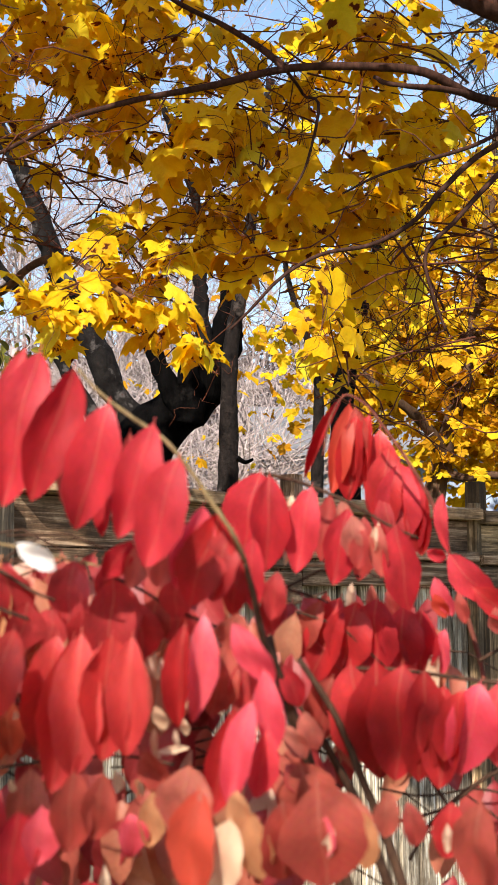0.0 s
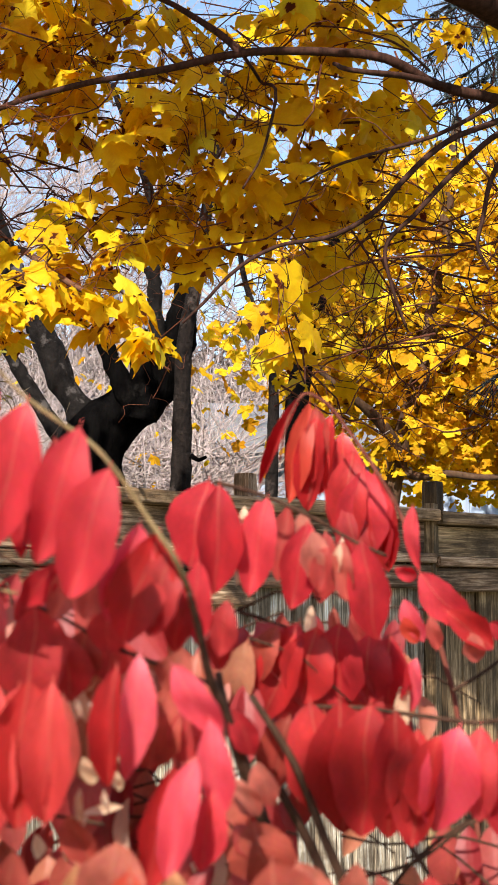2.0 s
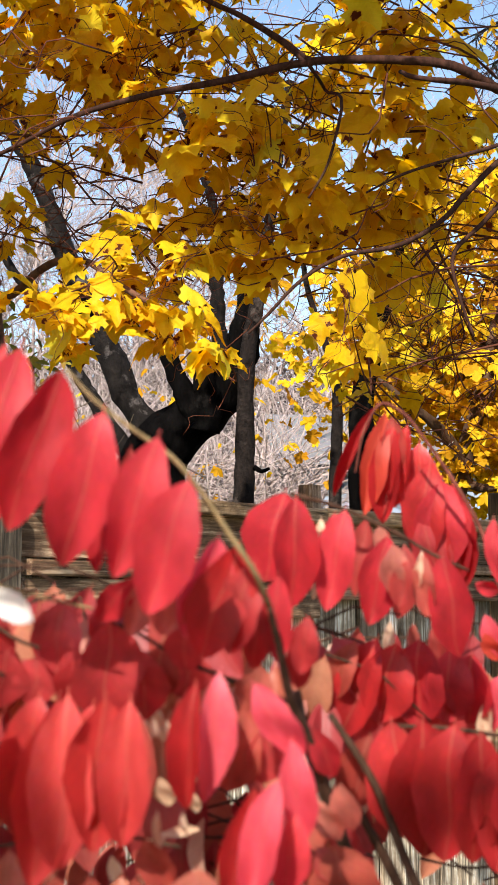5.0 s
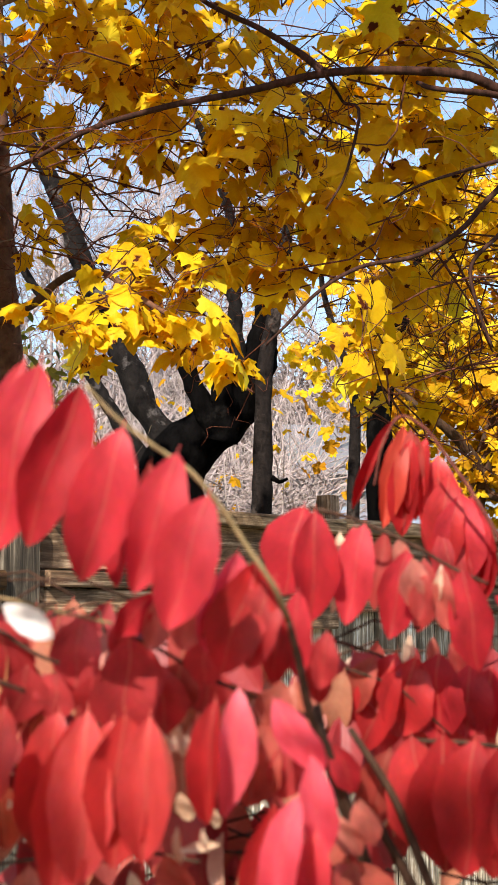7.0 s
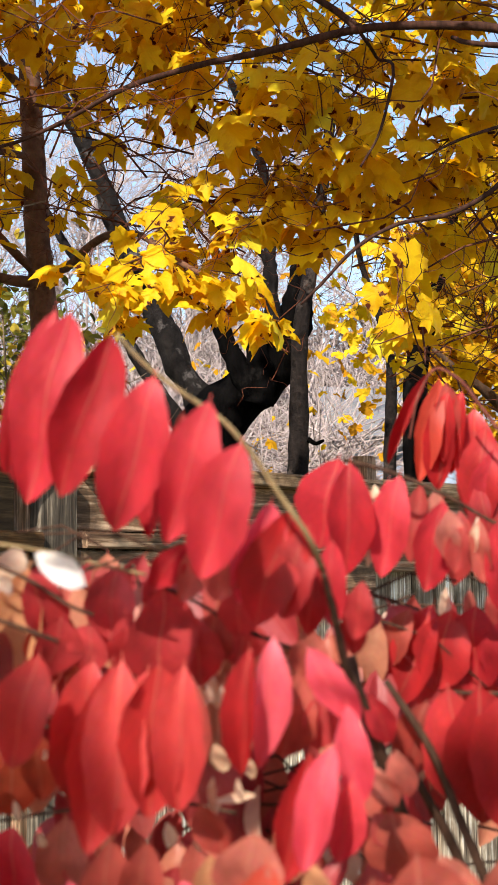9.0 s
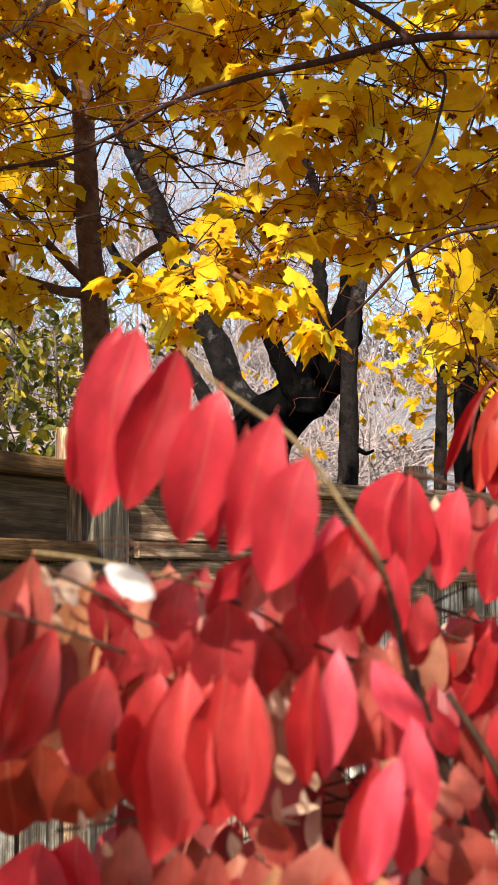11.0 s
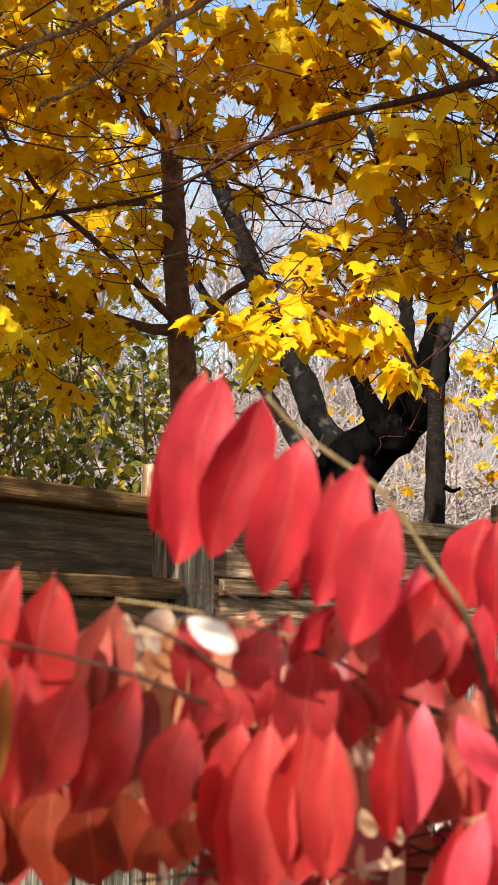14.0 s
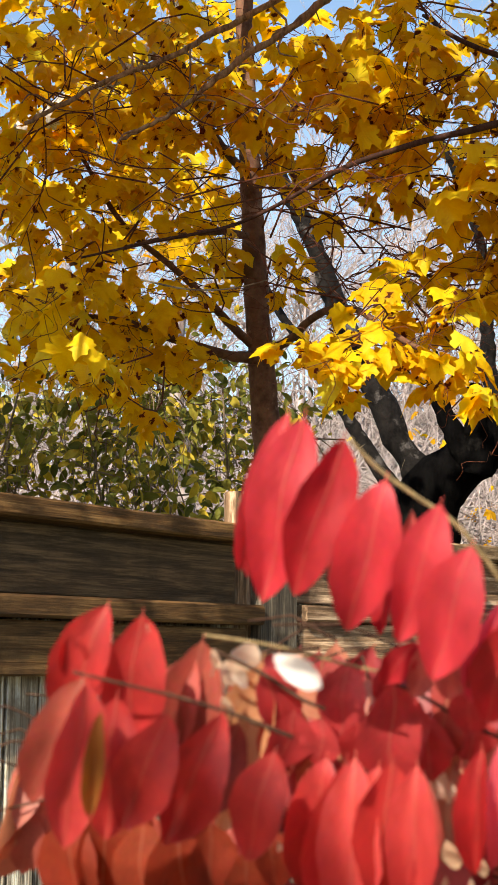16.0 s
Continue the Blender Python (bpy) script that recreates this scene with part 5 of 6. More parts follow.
def bush_leaf(base, tip, width, twist=0.0, kind="red"):
    """A leaf of the bush from its stalk to its tip, that wide, turned about its length."""
    base, tip = Vector(base), Vector(tip)
    turn = axes(base, tip, (EYE - base), twist)
    size = (tip - base).length
    ob = part("leaf", RED_MESHES[kind][_leaf_rng.randrange(10)], bush)
    ob.matrix_basis = Matrix.Translation(base - bush.location) @ turn.to_4x4() @ Matrix.Diagonal((width, size, size * 0.7, 1))
    return ob


def bush_twig(points, r0, r1, material=BARK_TWIG):
    return limb("twig", points, r0, r1, material, bush, 7, 6, 0.1, 0.1)


bush_leaf((-0.065, 0.537, 1.666), (-0.084, 0.551, 1.592), 0.0287, 7)
bush_leaf((-0.049, 0.529, 1.656), (-0.070, 0.542, 1.594), 0.0249, -6)
bush_leaf((-0.033, 0.521, 1.639), (-0.050, 0.534, 1.580), 0.0263, 6)
bush_leaf((-0.013, 0.514, 1.629), (-0.030, 0.526, 1.576), 0.0219, -6)
bush_leaf((-0.002, 0.509, 1.613), (-0.018, 0.521, 1.563), 0.0247, 6)
bush_leaf((-0.076, 0.576, 1.675), (-0.098, 0.590, 1.603), 0.0174, 18)
bush_leaf((-0.065, 0.578, 1.653), (-0.077, 0.590, 1.607), 0.0120, 23, "pale")
bush_leaf((-0.050, 0.580, 1.641), (-0.060, 0.591, 1.595), 0.0136, 17, "pale")
bush_leaf((-0.034, 0.580, 1.633), (-0.041, 0.592, 1.580), 0.0167, 26)
bush_leaf((-0.026, 0.580, 1.632), (-0.034, 0.590, 1.601), 0.0080, -20, "pale")
bush_leaf((-0.090, 0.580, 1.641), (-0.098, 0.590, 1.606), 0.0153, -11)
bush_leaf((0.009, 0.559, 1.595), (-0.004, 0.570, 1.554), 0.0212, -22, "pink")
bush_leaf((0.017, 0.559, 1.592), (0.002, 0.570, 1.546), 0.0260, -5, "warm")
bush_leaf((0.023, 0.560, 1.585), (0.012, 0.570, 1.548), 0.0196, 12, "deep")
bush_leaf((-0.009, 0.560, 1.586), (-0.013, 0.570, 1.555), 0.0193, -6, "pale")
bush_leaf((-0.016, 0.586, 1.580), (-0.028, 0.595, 1.555), 0.0131, 6, "pale")
bush_leaf((-0.025, 0.586, 1.579), (-0.040, 0.594, 1.560), 0.0147, -23)
bush_leaf((0.033, 0.586, 1.581), (0.033, 0.596, 1.544), 0.0146, 6)
bush_leaf((0.027, 0.587, 1.571), (0.023, 0.596, 1.541), 0.0143, -15, "warm")
bush_leaf((-0.003, 0.587, 1.562), (-0.005, 0.596, 1.540), 0.0176, 5, "deep")
bush_leaf((0.045, 0.587, 1.564), (0.042, 0.596, 1.539), 0.0126, -5, "deep")
bush_leaf((0.046, 0.742, 1.628), (0.035, 0.753, 1.580), 0.0334, 7)
bush_leaf((0.050, 0.722, 1.625), (0.048, 0.734, 1.565), 0.0244, -7)
bush_leaf((0.075, 0.723, 1.618), (0.065, 0.734, 1.565), 0.0218, 6)
bush_leaf((0.096, 0.724, 1.605), (0.087, 0.735, 1.558), 0.0212, -6)
bush_leaf((0.063, 0.764, 1.604), (0.058, 0.774, 1.575), 0.0093, -10, "warm")
bush_leaf((0.066, 0.763, 1.616), (0.063, 0.774, 1.570), 0.0108, -15, "cream")
bush_leaf((0.090, 0.763, 1.616), (0.084, 0.774, 1.573), 0.0149, 15, "pale")
bush_leaf((0.097, 0.763, 1.612), (0.097, 0.773, 1.583), 0.0132, -6, "pale")
bush_leaf((0.110, 0.764, 1.602), (0.108, 0.775, 1.560), 0.0174, -12, "pale")
bush_leaf((0.119, 0.765, 1.598), (0.116, 0.774, 1.576), 0.0061, -15, "cream")
bush_leaf((0.073, 0.763, 1.618), (0.074, 0.773, 1.583), 0.0169, -14)
bush_leaf((0.120, 0.709, 1.595), (0.129, 0.721, 1.541), 0.0231, 9)
bush_leaf((0.111, 0.710, 1.594), (0.114, 0.720, 1.562), 0.0141, 19, "pale")
bush_leaf((0.104, 0.711, 1.591), (0.100, 0.720, 1.567), 0.0132, 16, "pale")
bush_leaf((0.110, 0.710, 1.592), (0.109, 0.718, 1.576), 0.0048, 11, "cream")
bush_leaf((0.096, 0.710, 1.599), (0.099, 0.720, 1.571), 0.0168, -20, "pale")
bush_leaf((0.115, 0.910, 1.698), (0.086, 0.925, 1.638), 0.0092, 13, "warm")
bush_leaf((0.120, 0.910, 1.694), (0.107, 0.925, 1.626), 0.0180, -6, "orange")
bush_leaf((0.125, 0.910, 1.685), (0.119, 0.925, 1.621), 0.0227, 14, "warm")
bush_leaf((0.134, 0.910, 1.685), (0.127, 0.923, 1.631), 0.0189, 18, "warm")
bush_leaf((0.115, 0.912, 1.681), (0.118, 0.920, 1.662), 0.0047, 16, "cream")
bush_leaf((0.141, 0.910, 1.675), (0.142, 0.925, 1.599), 0.0295, -7, "warm")
bush_leaf((0.123, 0.910, 1.690), (0.130, 0.921, 1.647), 0.0164, 8, "pale")
bush_leaf((0.152, 0.892, 1.649), (0.150, 0.906, 1.588), 0.0339, -10)
bush_leaf((0.158, 0.892, 1.647), (0.163, 0.905, 1.583), 0.0269, 13)
bush_leaf((0.145, 0.892, 1.660), (0.141, 0.906, 1.595), 0.0281, 7, "warm")
bush_leaf((0.166, 0.893, 1.634), (0.167, 0.905, 1.580), 0.0212, 13, "warm")
bush_leaf((0.139, 0.896, 1.627), (0.152, 0.906, 1.580), 0.0253, -19, "deep")
bush_leaf((0.163, 0.794, 1.618), (0.167, 0.804, 1.579), 0.0110, 26)
bush_leaf((0.153, 0.799, 1.581), (0.168, 0.805, 1.575), 0.0094, 11)
bush_leaf((0.166, 0.798, 1.580), (0.198, 0.806, 1.546), 0.0224, 10)
bush_leaf((0.181, 0.799, 1.558), (0.211, 0.806, 1.535), 0.0182, -13, "warm")
bush_leaf((0.158, 0.800, 1.565), (0.171, 0.808, 1.539), 0.0133, 16, "pink")
bush_leaf((0.158, 0.801, 1.554), (0.167, 0.809, 1.538), 0.0107, 6, "orange")
bush_leaf((0.196, 0.799, 1.545), (0.201, 0.807, 1.527), 0.0139, -22, "pale")
bush_leaf((0.207, 0.798, 1.551), (0.221, 0.804, 1.541), 0.0112, 18)
bush_leaf((0.173, 0.800, 1.555), (0.179, 0.808, 1.534), 0.0093, -6, "pale")
bush_leaf((0.096, 0.766, 1.554), (0.074, 0.780, 1.496), 0.0273, 15, "warm")
bush_leaf((0.105, 0.765, 1.551), (0.096, 0.778, 1.506), 0.0315, -9, "warm")
bush_leaf((0.117, 0.764, 1.553), (0.116, 0.776, 1.504), 0.0328, 9)
bush_leaf((0.133, 0.763, 1.548), (0.132, 0.775, 1.506), 0.0287, -15)
bush_leaf((0.144, 0.763, 1.545), (0.143, 0.774, 1.505), 0.0275, 10)
bush_leaf((0.158, 0.763, 1.533), (0.154, 0.774, 1.501), 0.0149, 17, "pink")
bush_leaf((0.084, 0.767, 1.551), (0.072, 0.778, 1.519), 0.0158, 10, "brown")
bush_leaf((0.153, 0.765, 1.521), (0.153, 0.775, 1.493), 0.0102, 21, "cream")
bush_leaf((0.103, 0.774, 1.561), (0.102, 0.783, 1.542), 0.0069, 5, "cream")
bush_leaf((0.115, 0.774, 1.560), (0.118, 0.782, 1.540), 0.0084, 11, "pale")
bush_leaf((0.124, 0.773, 1.557), (0.131, 0.782, 1.535), 0.0099, -14, "pale")
bush_leaf((0.089, 0.779, 1.529), (0.087, 0.789, 1.496), 0.0218, -19, "deep")
bush_leaf((0.112, 0.778, 1.525), (0.111, 0.787, 1.498), 0.0325, -19, "deep")
bush_leaf((0.130, 0.776, 1.525), (0.131, 0.786, 1.495), 0.0315, 12, "deep")
bush_leaf((0.149, 0.775, 1.522), (0.146, 0.785, 1.492), 0.0206, 6, "deep")
bush_leaf((0.090, 0.679, 1.517), (0.096, 0.692, 1.458), 0.0326, 7, "warm")
bush_leaf((0.103, 0.668, 1.519), (0.106, 0.682, 1.451), 0.0351, -7, "warm")
bush_leaf((0.116, 0.657, 1.518), (0.112, 0.671, 1.452), 0.0346, 7, "warm")
bush_leaf((0.126, 0.647, 1.515), (0.124, 0.660, 1.451), 0.0266, -7, "warm")
bush_leaf((0.136, 0.647, 1.507), (0.134, 0.660, 1.449), 0.0249, 7, "warm")
bush_leaf((0.082, 0.691, 1.509), (0.072, 0.703, 1.470), 0.0218, 12, "brown")
bush_leaf((0.153, 0.635, 1.508), (0.143, 0.648, 1.456), 0.0290, -7, "pink")
bush_leaf((0.162, 0.634, 1.508), (0.162, 0.646, 1.461), 0.0218, 10)
bush_leaf((0.170, 0.634, 1.503), (0.174, 0.646, 1.453), 0.0194, 21)
bush_leaf((0.144, 0.636, 1.504), (0.135, 0.648, 1.465), 0.0182, 21, "warm")
bush_leaf((0.102, 0.720, 1.509), (0.108, 0.731, 1.459), 0.0333, 18, "deep")
bush_leaf((0.118, 0.718, 1.509), (0.118, 0.731, 1.456), 0.0332, 17, "deep")
bush_leaf((0.132, 0.718, 1.504), (0.131, 0.730, 1.453), 0.0344, 23, "deep")
bush_leaf((0.145, 0.718, 1.498), (0.142, 0.730, 1.450), 0.0286, -6, "deep")
bush_leaf((-0.000, 0.539, 1.541), (-0.005, 0.551, 1.490), 0.0144, 18, "warm")
bush_leaf((0.009, 0.539, 1.545), (0.004, 0.551, 1.492), 0.0150, -13, "pink")
bush_leaf((0.020, 0.539, 1.540), (0.040, 0.549, 1.510), 0.0147, 6, "pink")
bush_leaf((0.035, 0.541, 1.520), (0.039, 0.552, 1.477), 0.0139, -10, "pink")
bush_leaf((0.022, 0.543, 1.503), (0.011, 0.555, 1.451), 0.0181, -20, "warm")
bush_leaf((0.037, 0.544, 1.492), (0.032, 0.554, 1.459), 0.0148, -9)
bush_leaf((0.030, 0.530, 1.507), (0.018, 0.541, 1.458), 0.0163, 10, "pink")
bush_leaf((0.019, 0.566, 1.530), (0.012, 0.576, 1.495), 0.0221, -5, "brown")
bush_leaf((0.030, 0.566, 1.523), (0.025, 0.575, 1.497), 0.0170, -9, "deep")
bush_leaf((0.025, 0.564, 1.544), (0.021, 0.573, 1.525), 0.0169, -7, "brown")
bush_leaf((0.048, 0.607, 1.518), (0.058, 0.616, 1.495), 0.0130, 10)
bush_leaf((0.050, 0.610, 1.488), (0.060, 0.618, 1.469), 0.0118, 16, "pale")
bush_leaf((0.059, 0.609, 1.495), (0.065, 0.618, 1.473), 0.0145, 23, "pale")
bush_leaf((0.049, 0.612, 1.469), (0.060, 0.620, 1.453), 0.0132, -13, "pale")
bush_leaf((0.056, 0.612, 1.470), (0.069, 0.621, 1.439), 0.0315, 12, "brown")
bush_leaf((0.045, 0.603, 1.557), (0.042, 0.612, 1.532), 0.0124, 6, "deep")
bush_leaf((-0.058, 0.551, 1.536), (-0.069, 0.563, 1.479), 0.0246, 10, "scarlet")
bush_leaf((-0.050, 0.542, 1.536), (-0.061, 0.556, 1.462), 0.0252, -10, "scarlet")
bush_leaf((-0.046, 0.533, 1.538), (-0.051, 0.547, 1.468), 0.0253, 5, "scarlet")
bush_leaf((-0.032, 0.525, 1.537), (-0.037, 0.538, 1.478), 0.0253, -5, "scarlet")
bush_leaf((-0.023, 0.519, 1.536), (-0.027, 0.531, 1.479), 0.0203, 7, "scarlet")
bush_leaf((-0.041, 0.598, 1.530), (-0.050, 0.610, 1.474), 0.0279, 6, "scarlet")
bush_leaf((-0.061, 0.597, 1.526), (-0.068, 0.608, 1.478), 0.0220, -23, "scarlet")
bush_leaf((-0.023, 0.599, 1.526), (-0.024, 0.611, 1.479), 0.0153, 8, "pale")
bush_leaf((-0.075, 0.530, 1.539), (-0.088, 0.540, 1.495), 0.0224, 10, "scarlet")
bush_leaf((-0.094, 0.527, 1.553), (-0.118, 0.537, 1.501), 0.0239, -13, "scarlet")
bush_leaf((-0.130, 0.508, 1.559), (-0.137, 0.522, 1.504), 0.0258, 10, "scarlet")
bush_leaf((-0.136, 0.488, 1.565), (-0.147, 0.503, 1.503), 0.0222, -10, "scarlet")
bush_leaf((-0.109, 0.501, 1.553), (-0.129, 0.512, 1.509), 0.0239, -10, "scarlet")
bush_leaf((-0.130, 0.484, 1.554), (-0.137, 0.496, 1.512), 0.0079, 10, "olive")
bush_leaf((-0.144, 0.515, 1.565), (-0.169, 0.526, 1.515), 0.0227, 13, "brown")
bush_leaf((-0.142, 0.542, 1.593), (-0.165, 0.553, 1.543), 0.0253, 15, "scarlet")
bush_leaf((-0.129, 0.544, 1.590), (-0.139, 0.558, 1.534), 0.0277, -10, "scarlet")
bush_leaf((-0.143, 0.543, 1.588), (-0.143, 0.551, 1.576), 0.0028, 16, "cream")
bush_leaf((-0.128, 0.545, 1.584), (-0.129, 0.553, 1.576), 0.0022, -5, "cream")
bush_leaf((-0.156, 0.542, 1.581), (-0.160, 0.551, 1.562), 0.0126, -15, "scarlet")
bush_leaf((-0.111, 0.578, 1.581), (-0.127, 0.593, 1.516), 0.0308, -10, "brown")
bush_leaf((-0.116, 0.579, 1.574), (-0.127, 0.590, 1.533), 0.0214, 16, "pale")
bush_leaf((-0.107, 0.580, 1.573), (-0.106, 0.590, 1.553), 0.0072, -21, "cream")
bush_leaf((-0.132, 0.580, 1.554), (-0.138, 0.587, 1.544), 0.0062, 7, "cream")
bush_leaf((-0.108, 0.583, 1.555), (-0.113, 0.592, 1.534), 0.0223, 23, "deep")
bush_leaf((-0.091, 0.613, 1.573), (-0.112, 0.629, 1.495), 0.0311, 14, "tan")
# three small cream leaves paint the lit patches of a shadowed leaf
bush_leaf((-0.097, 0.611, 1.579), (-0.102, 0.619, 1.565), 0.0144, -21, "cream")
bush_leaf((-0.108, 0.611, 1.570), (-0.101, 0.620, 1.559), 0.0128, 14, "cream")
bush_leaf((-0.104, 0.613, 1.558), (-0.108, 0.621, 1.546), 0.0076, 6, "cream")
bush_leaf((-0.081, 0.617, 1.557), (-0.090, 0.628, 1.517), 0.0257, -19, "brown")
bush_leaf((-0.102, 0.616, 1.545), (-0.117, 0.627, 1.503), 0.0250, 14, "brown")
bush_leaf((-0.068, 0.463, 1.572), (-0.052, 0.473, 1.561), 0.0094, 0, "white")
bush_leaf((-0.090, 0.603, 1.569), (-0.082, 0.616, 1.535), 0.0197, -14, "deep")
bush_leaf((-0.077, 0.608, 1.550), (-0.086, 0.618, 1.522), 0.0236, -23, "deep")
bush_leaf((-0.054, 0.608, 1.572), (-0.060, 0.619, 1.534), 0.0229, 5, "deep")
bush_leaf((-0.036, 0.611, 1.563), (-0.037, 0.625, 1.516), 0.0326, -7, "deep")
bush_leaf((-0.025, 0.615, 1.551), (-0.021, 0.627, 1.518), 0.0246, 7, "deep")
bush_leaf((-0.063, 0.607, 1.566), (-0.065, 0.615, 1.555), 0.0073, -19, "pale")
bush_leaf((-0.066, 0.610, 1.547), (-0.069, 0.620, 1.524), 0.0202, 23, "deep")
bush_leaf((-0.047, 0.612, 1.548), (-0.050, 0.622, 1.524), 0.0251, -18, "deep")
bush_leaf((-0.014, 0.616, 1.552), (-0.015, 0.626, 1.529), 0.0192, 14, "brown")
bush_leaf((-0.002, 0.618, 1.550), (-0.005, 0.628, 1.527), 0.0217, -11, "deep")
bush_leaf((-0.026, 0.637, 1.537), (-0.029, 0.647, 1.515), 0.0113, -15, "pale")
bush_leaf((-0.017, 0.640, 1.525), (-0.014, 0.650, 1.508), 0.0063, 17, "cream")
bush_leaf((-0.023, 0.640, 1.520), (-0.020, 0.649, 1.508), 0.0047, -20, "cream")
bush_leaf((-0.029, 0.638, 1.529), (-0.034, 0.646, 1.518), 0.0069, 19, "pale")
bush_leaf((-0.009, 0.642, 1.520), (-0.008, 0.651, 1.506), 0.0039, -8, "cream")
bush_leaf((-0.041, 0.630, 1.568), (-0.042, 0.640, 1.550), 0.0112, 11, "deep")
bush_leaf((-0.127, 0.605, 1.507), (-0.123, 0.617, 1.462), 0.0370, -23, "rust")
bush_leaf((-0.141, 0.604, 1.505), (-0.142, 0.616, 1.459), 0.0254, 13, "rust")
bush_leaf((-0.099, 0.608, 1.492), (-0.096, 0.618, 1.468), 0.0270, -18, "rust")
bush_leaf((-0.113, 0.610, 1.464), (-0.117, 0.621, 1.421), 0.0322, 13)
bush_leaf((-0.097, 0.611, 1.466), (-0.100, 0.622, 1.426), 0.0312, 23)
bush_leaf((-0.076, 0.612, 1.470), (-0.077, 0.623, 1.426), 0.0237, 6, "brown")
bush_leaf((-0.113, 0.606, 1.504), (-0.112, 0.617, 1.468), 0.0234, -9, "rust")
bush_leaf((-0.088, 0.608, 1.504), (-0.086, 0.618, 1.473), 0.0157, -11, "rust")
bush_leaf((-0.067, 0.614, 1.458), (-0.069, 0.623, 1.432), 0.0188, 16, "pale")
bush_leaf((-0.159, 0.613, 1.508), (-0.163, 0.625, 1.459), 0.0296, -14, "rust")
bush_leaf((-0.173, 0.613, 1.506), (-0.177, 0.624, 1.456), 0.0306, 20, "rust")
bush_leaf((-0.069, 0.490, 1.465), (-0.073, 0.501, 1.431), 0.0252, -20)
bush_leaf((-0.059, 0.489, 1.467), (-0.063, 0.499, 1.439), 0.0166, -22, "pink")
bush_leaf((-0.046, 0.487, 1.481), (-0.049, 0.498, 1.445), 0.0190, -14, "brown")
bush_leaf((-0.034, 0.486, 1.480), (-0.038, 0.497, 1.450), 0.0158, -13, "brown")
bush_leaf((0.001, 0.485, 1.483), (-0.001, 0.495, 1.450), 0.0258, 6, "brown")
bush_leaf((0.005, 0.485, 1.474), (0.002, 0.497, 1.427), 0.0222, 13, "orange")
bush_leaf((0.018, 0.486, 1.461), (0.012, 0.497, 1.428), 0.0201, 6, "cream")
bush_leaf((0.053, 0.483, 1.476), (0.059, 0.494, 1.429), 0.0406, -18, "brown")
bush_leaf((0.039, 0.484, 1.468), (0.042, 0.495, 1.432), 0.0308, -23, "brown")
bush_leaf((0.057, 0.484, 1.461), (0.053, 0.494, 1.439), 0.0114, -7, "pink")
bush_leaf((0.120, 0.480, 1.468), (0.121, 0.492, 1.426), 0.0230, 20, "brown")
bush_leaf((0.060, 0.485, 1.456), (0.056, 0.493, 1.441), 0.0054, -16, "cream")
bush_leaf((0.027, 0.485, 1.463), (0.030, 0.495, 1.432), 0.0151, 17, "tan")
bush_leaf((0.020, 0.485, 1.472), (0.023, 0.494, 1.451), 0.0114, 7, "tan")
bush_leaf((0.079, 0.544, 1.455), (0.082, 0.554, 1.426), 0.0142, -5, "tan")
bush_leaf((0.091, 0.543, 1.464), (0.090, 0.552, 1.441), 0.0128, -15, "brown")
bush_leaf((0.099, 0.543, 1.459), (0.105, 0.552, 1.436), 0.0116, -13, "pale")
bush_leaf((0.119, 0.542, 1.459), (0.118, 0.552, 1.431), 0.0181, -20, "warm")
bush_leaf((0.068, 0.544, 1.465), (0.080, 0.554, 1.428), 0.0255, -5, "brown")
bush_leaf((-0.015, 0.548, 1.465), (-0.017, 0.558, 1.437), 0.0126, -10, "tan")
bush_leaf((-0.025, 0.549, 1.455), (-0.024, 0.558, 1.432), 0.0150, -19, "pink")
bush_leaf((-0.058, 0.551, 1.455), (-0.060, 0.559, 1.440), 0.0057, 9, "cream")
bush_leaf((-0.019, 0.546, 1.483), (-0.010, 0.554, 1.463), 0.0151, 20, "brown")
bush_leaf((-0.037, 0.552, 1.432), (-0.038, 0.561, 1.417), 0.0049, -22, "cream")
bush_leaf((-0.005, 0.544, 1.492), (-0.003, 0.552, 1.481), 0.0030, 22, "cream")
bush_leaf((-0.014, 0.545, 1.493), (-0.013, 0.553, 1.476), 0.0039, 20, "cream")
bush_leaf((0.048, 0.547, 1.441), (0.048, 0.555, 1.432), 0.0041, -15, "cream")
bush_leaf((0.117, 0.543, 1.449), (0.118, 0.551, 1.434), 0.0049, -21, "cream")
bush_leaf((-0.064, 0.514, 1.430), (-0.068, 0.523, 1.406), 0.0249, -16, "brown")
bush_leaf((-0.041, 0.512, 1.433), (-0.044, 0.522, 1.405), 0.0241, -8)
bush_leaf((-0.017, 0.511, 1.430), (-0.020, 0.522, 1.400), 0.0277, 16, "brown")
bush_leaf((0.005, 0.511, 1.425), (0.003, 0.521, 1.398), 0.0248, -15, "pale")
bush_leaf((0.033, 0.509, 1.430), (0.033, 0.519, 1.397), 0.0306, 17, "brown")
bush_leaf((0.064, 0.508, 1.427), (0.065, 0.518, 1.395), 0.0310, 19, "brown")
bush_leaf((0.093, 0.506, 1.429), (0.092, 0.516, 1.399), 0.0257, -21, "warm")
bush_leaf((0.119, 0.506, 1.424), (0.120, 0.516, 1.394), 0.0269, -9, "brown")
# tiny cream leaves that paint bright highlights on curled edges
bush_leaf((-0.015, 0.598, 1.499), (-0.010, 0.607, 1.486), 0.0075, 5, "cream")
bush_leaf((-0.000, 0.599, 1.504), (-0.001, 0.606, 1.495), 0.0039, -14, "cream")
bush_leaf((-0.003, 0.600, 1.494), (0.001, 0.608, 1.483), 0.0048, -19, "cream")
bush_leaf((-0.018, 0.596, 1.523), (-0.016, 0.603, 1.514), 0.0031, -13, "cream")
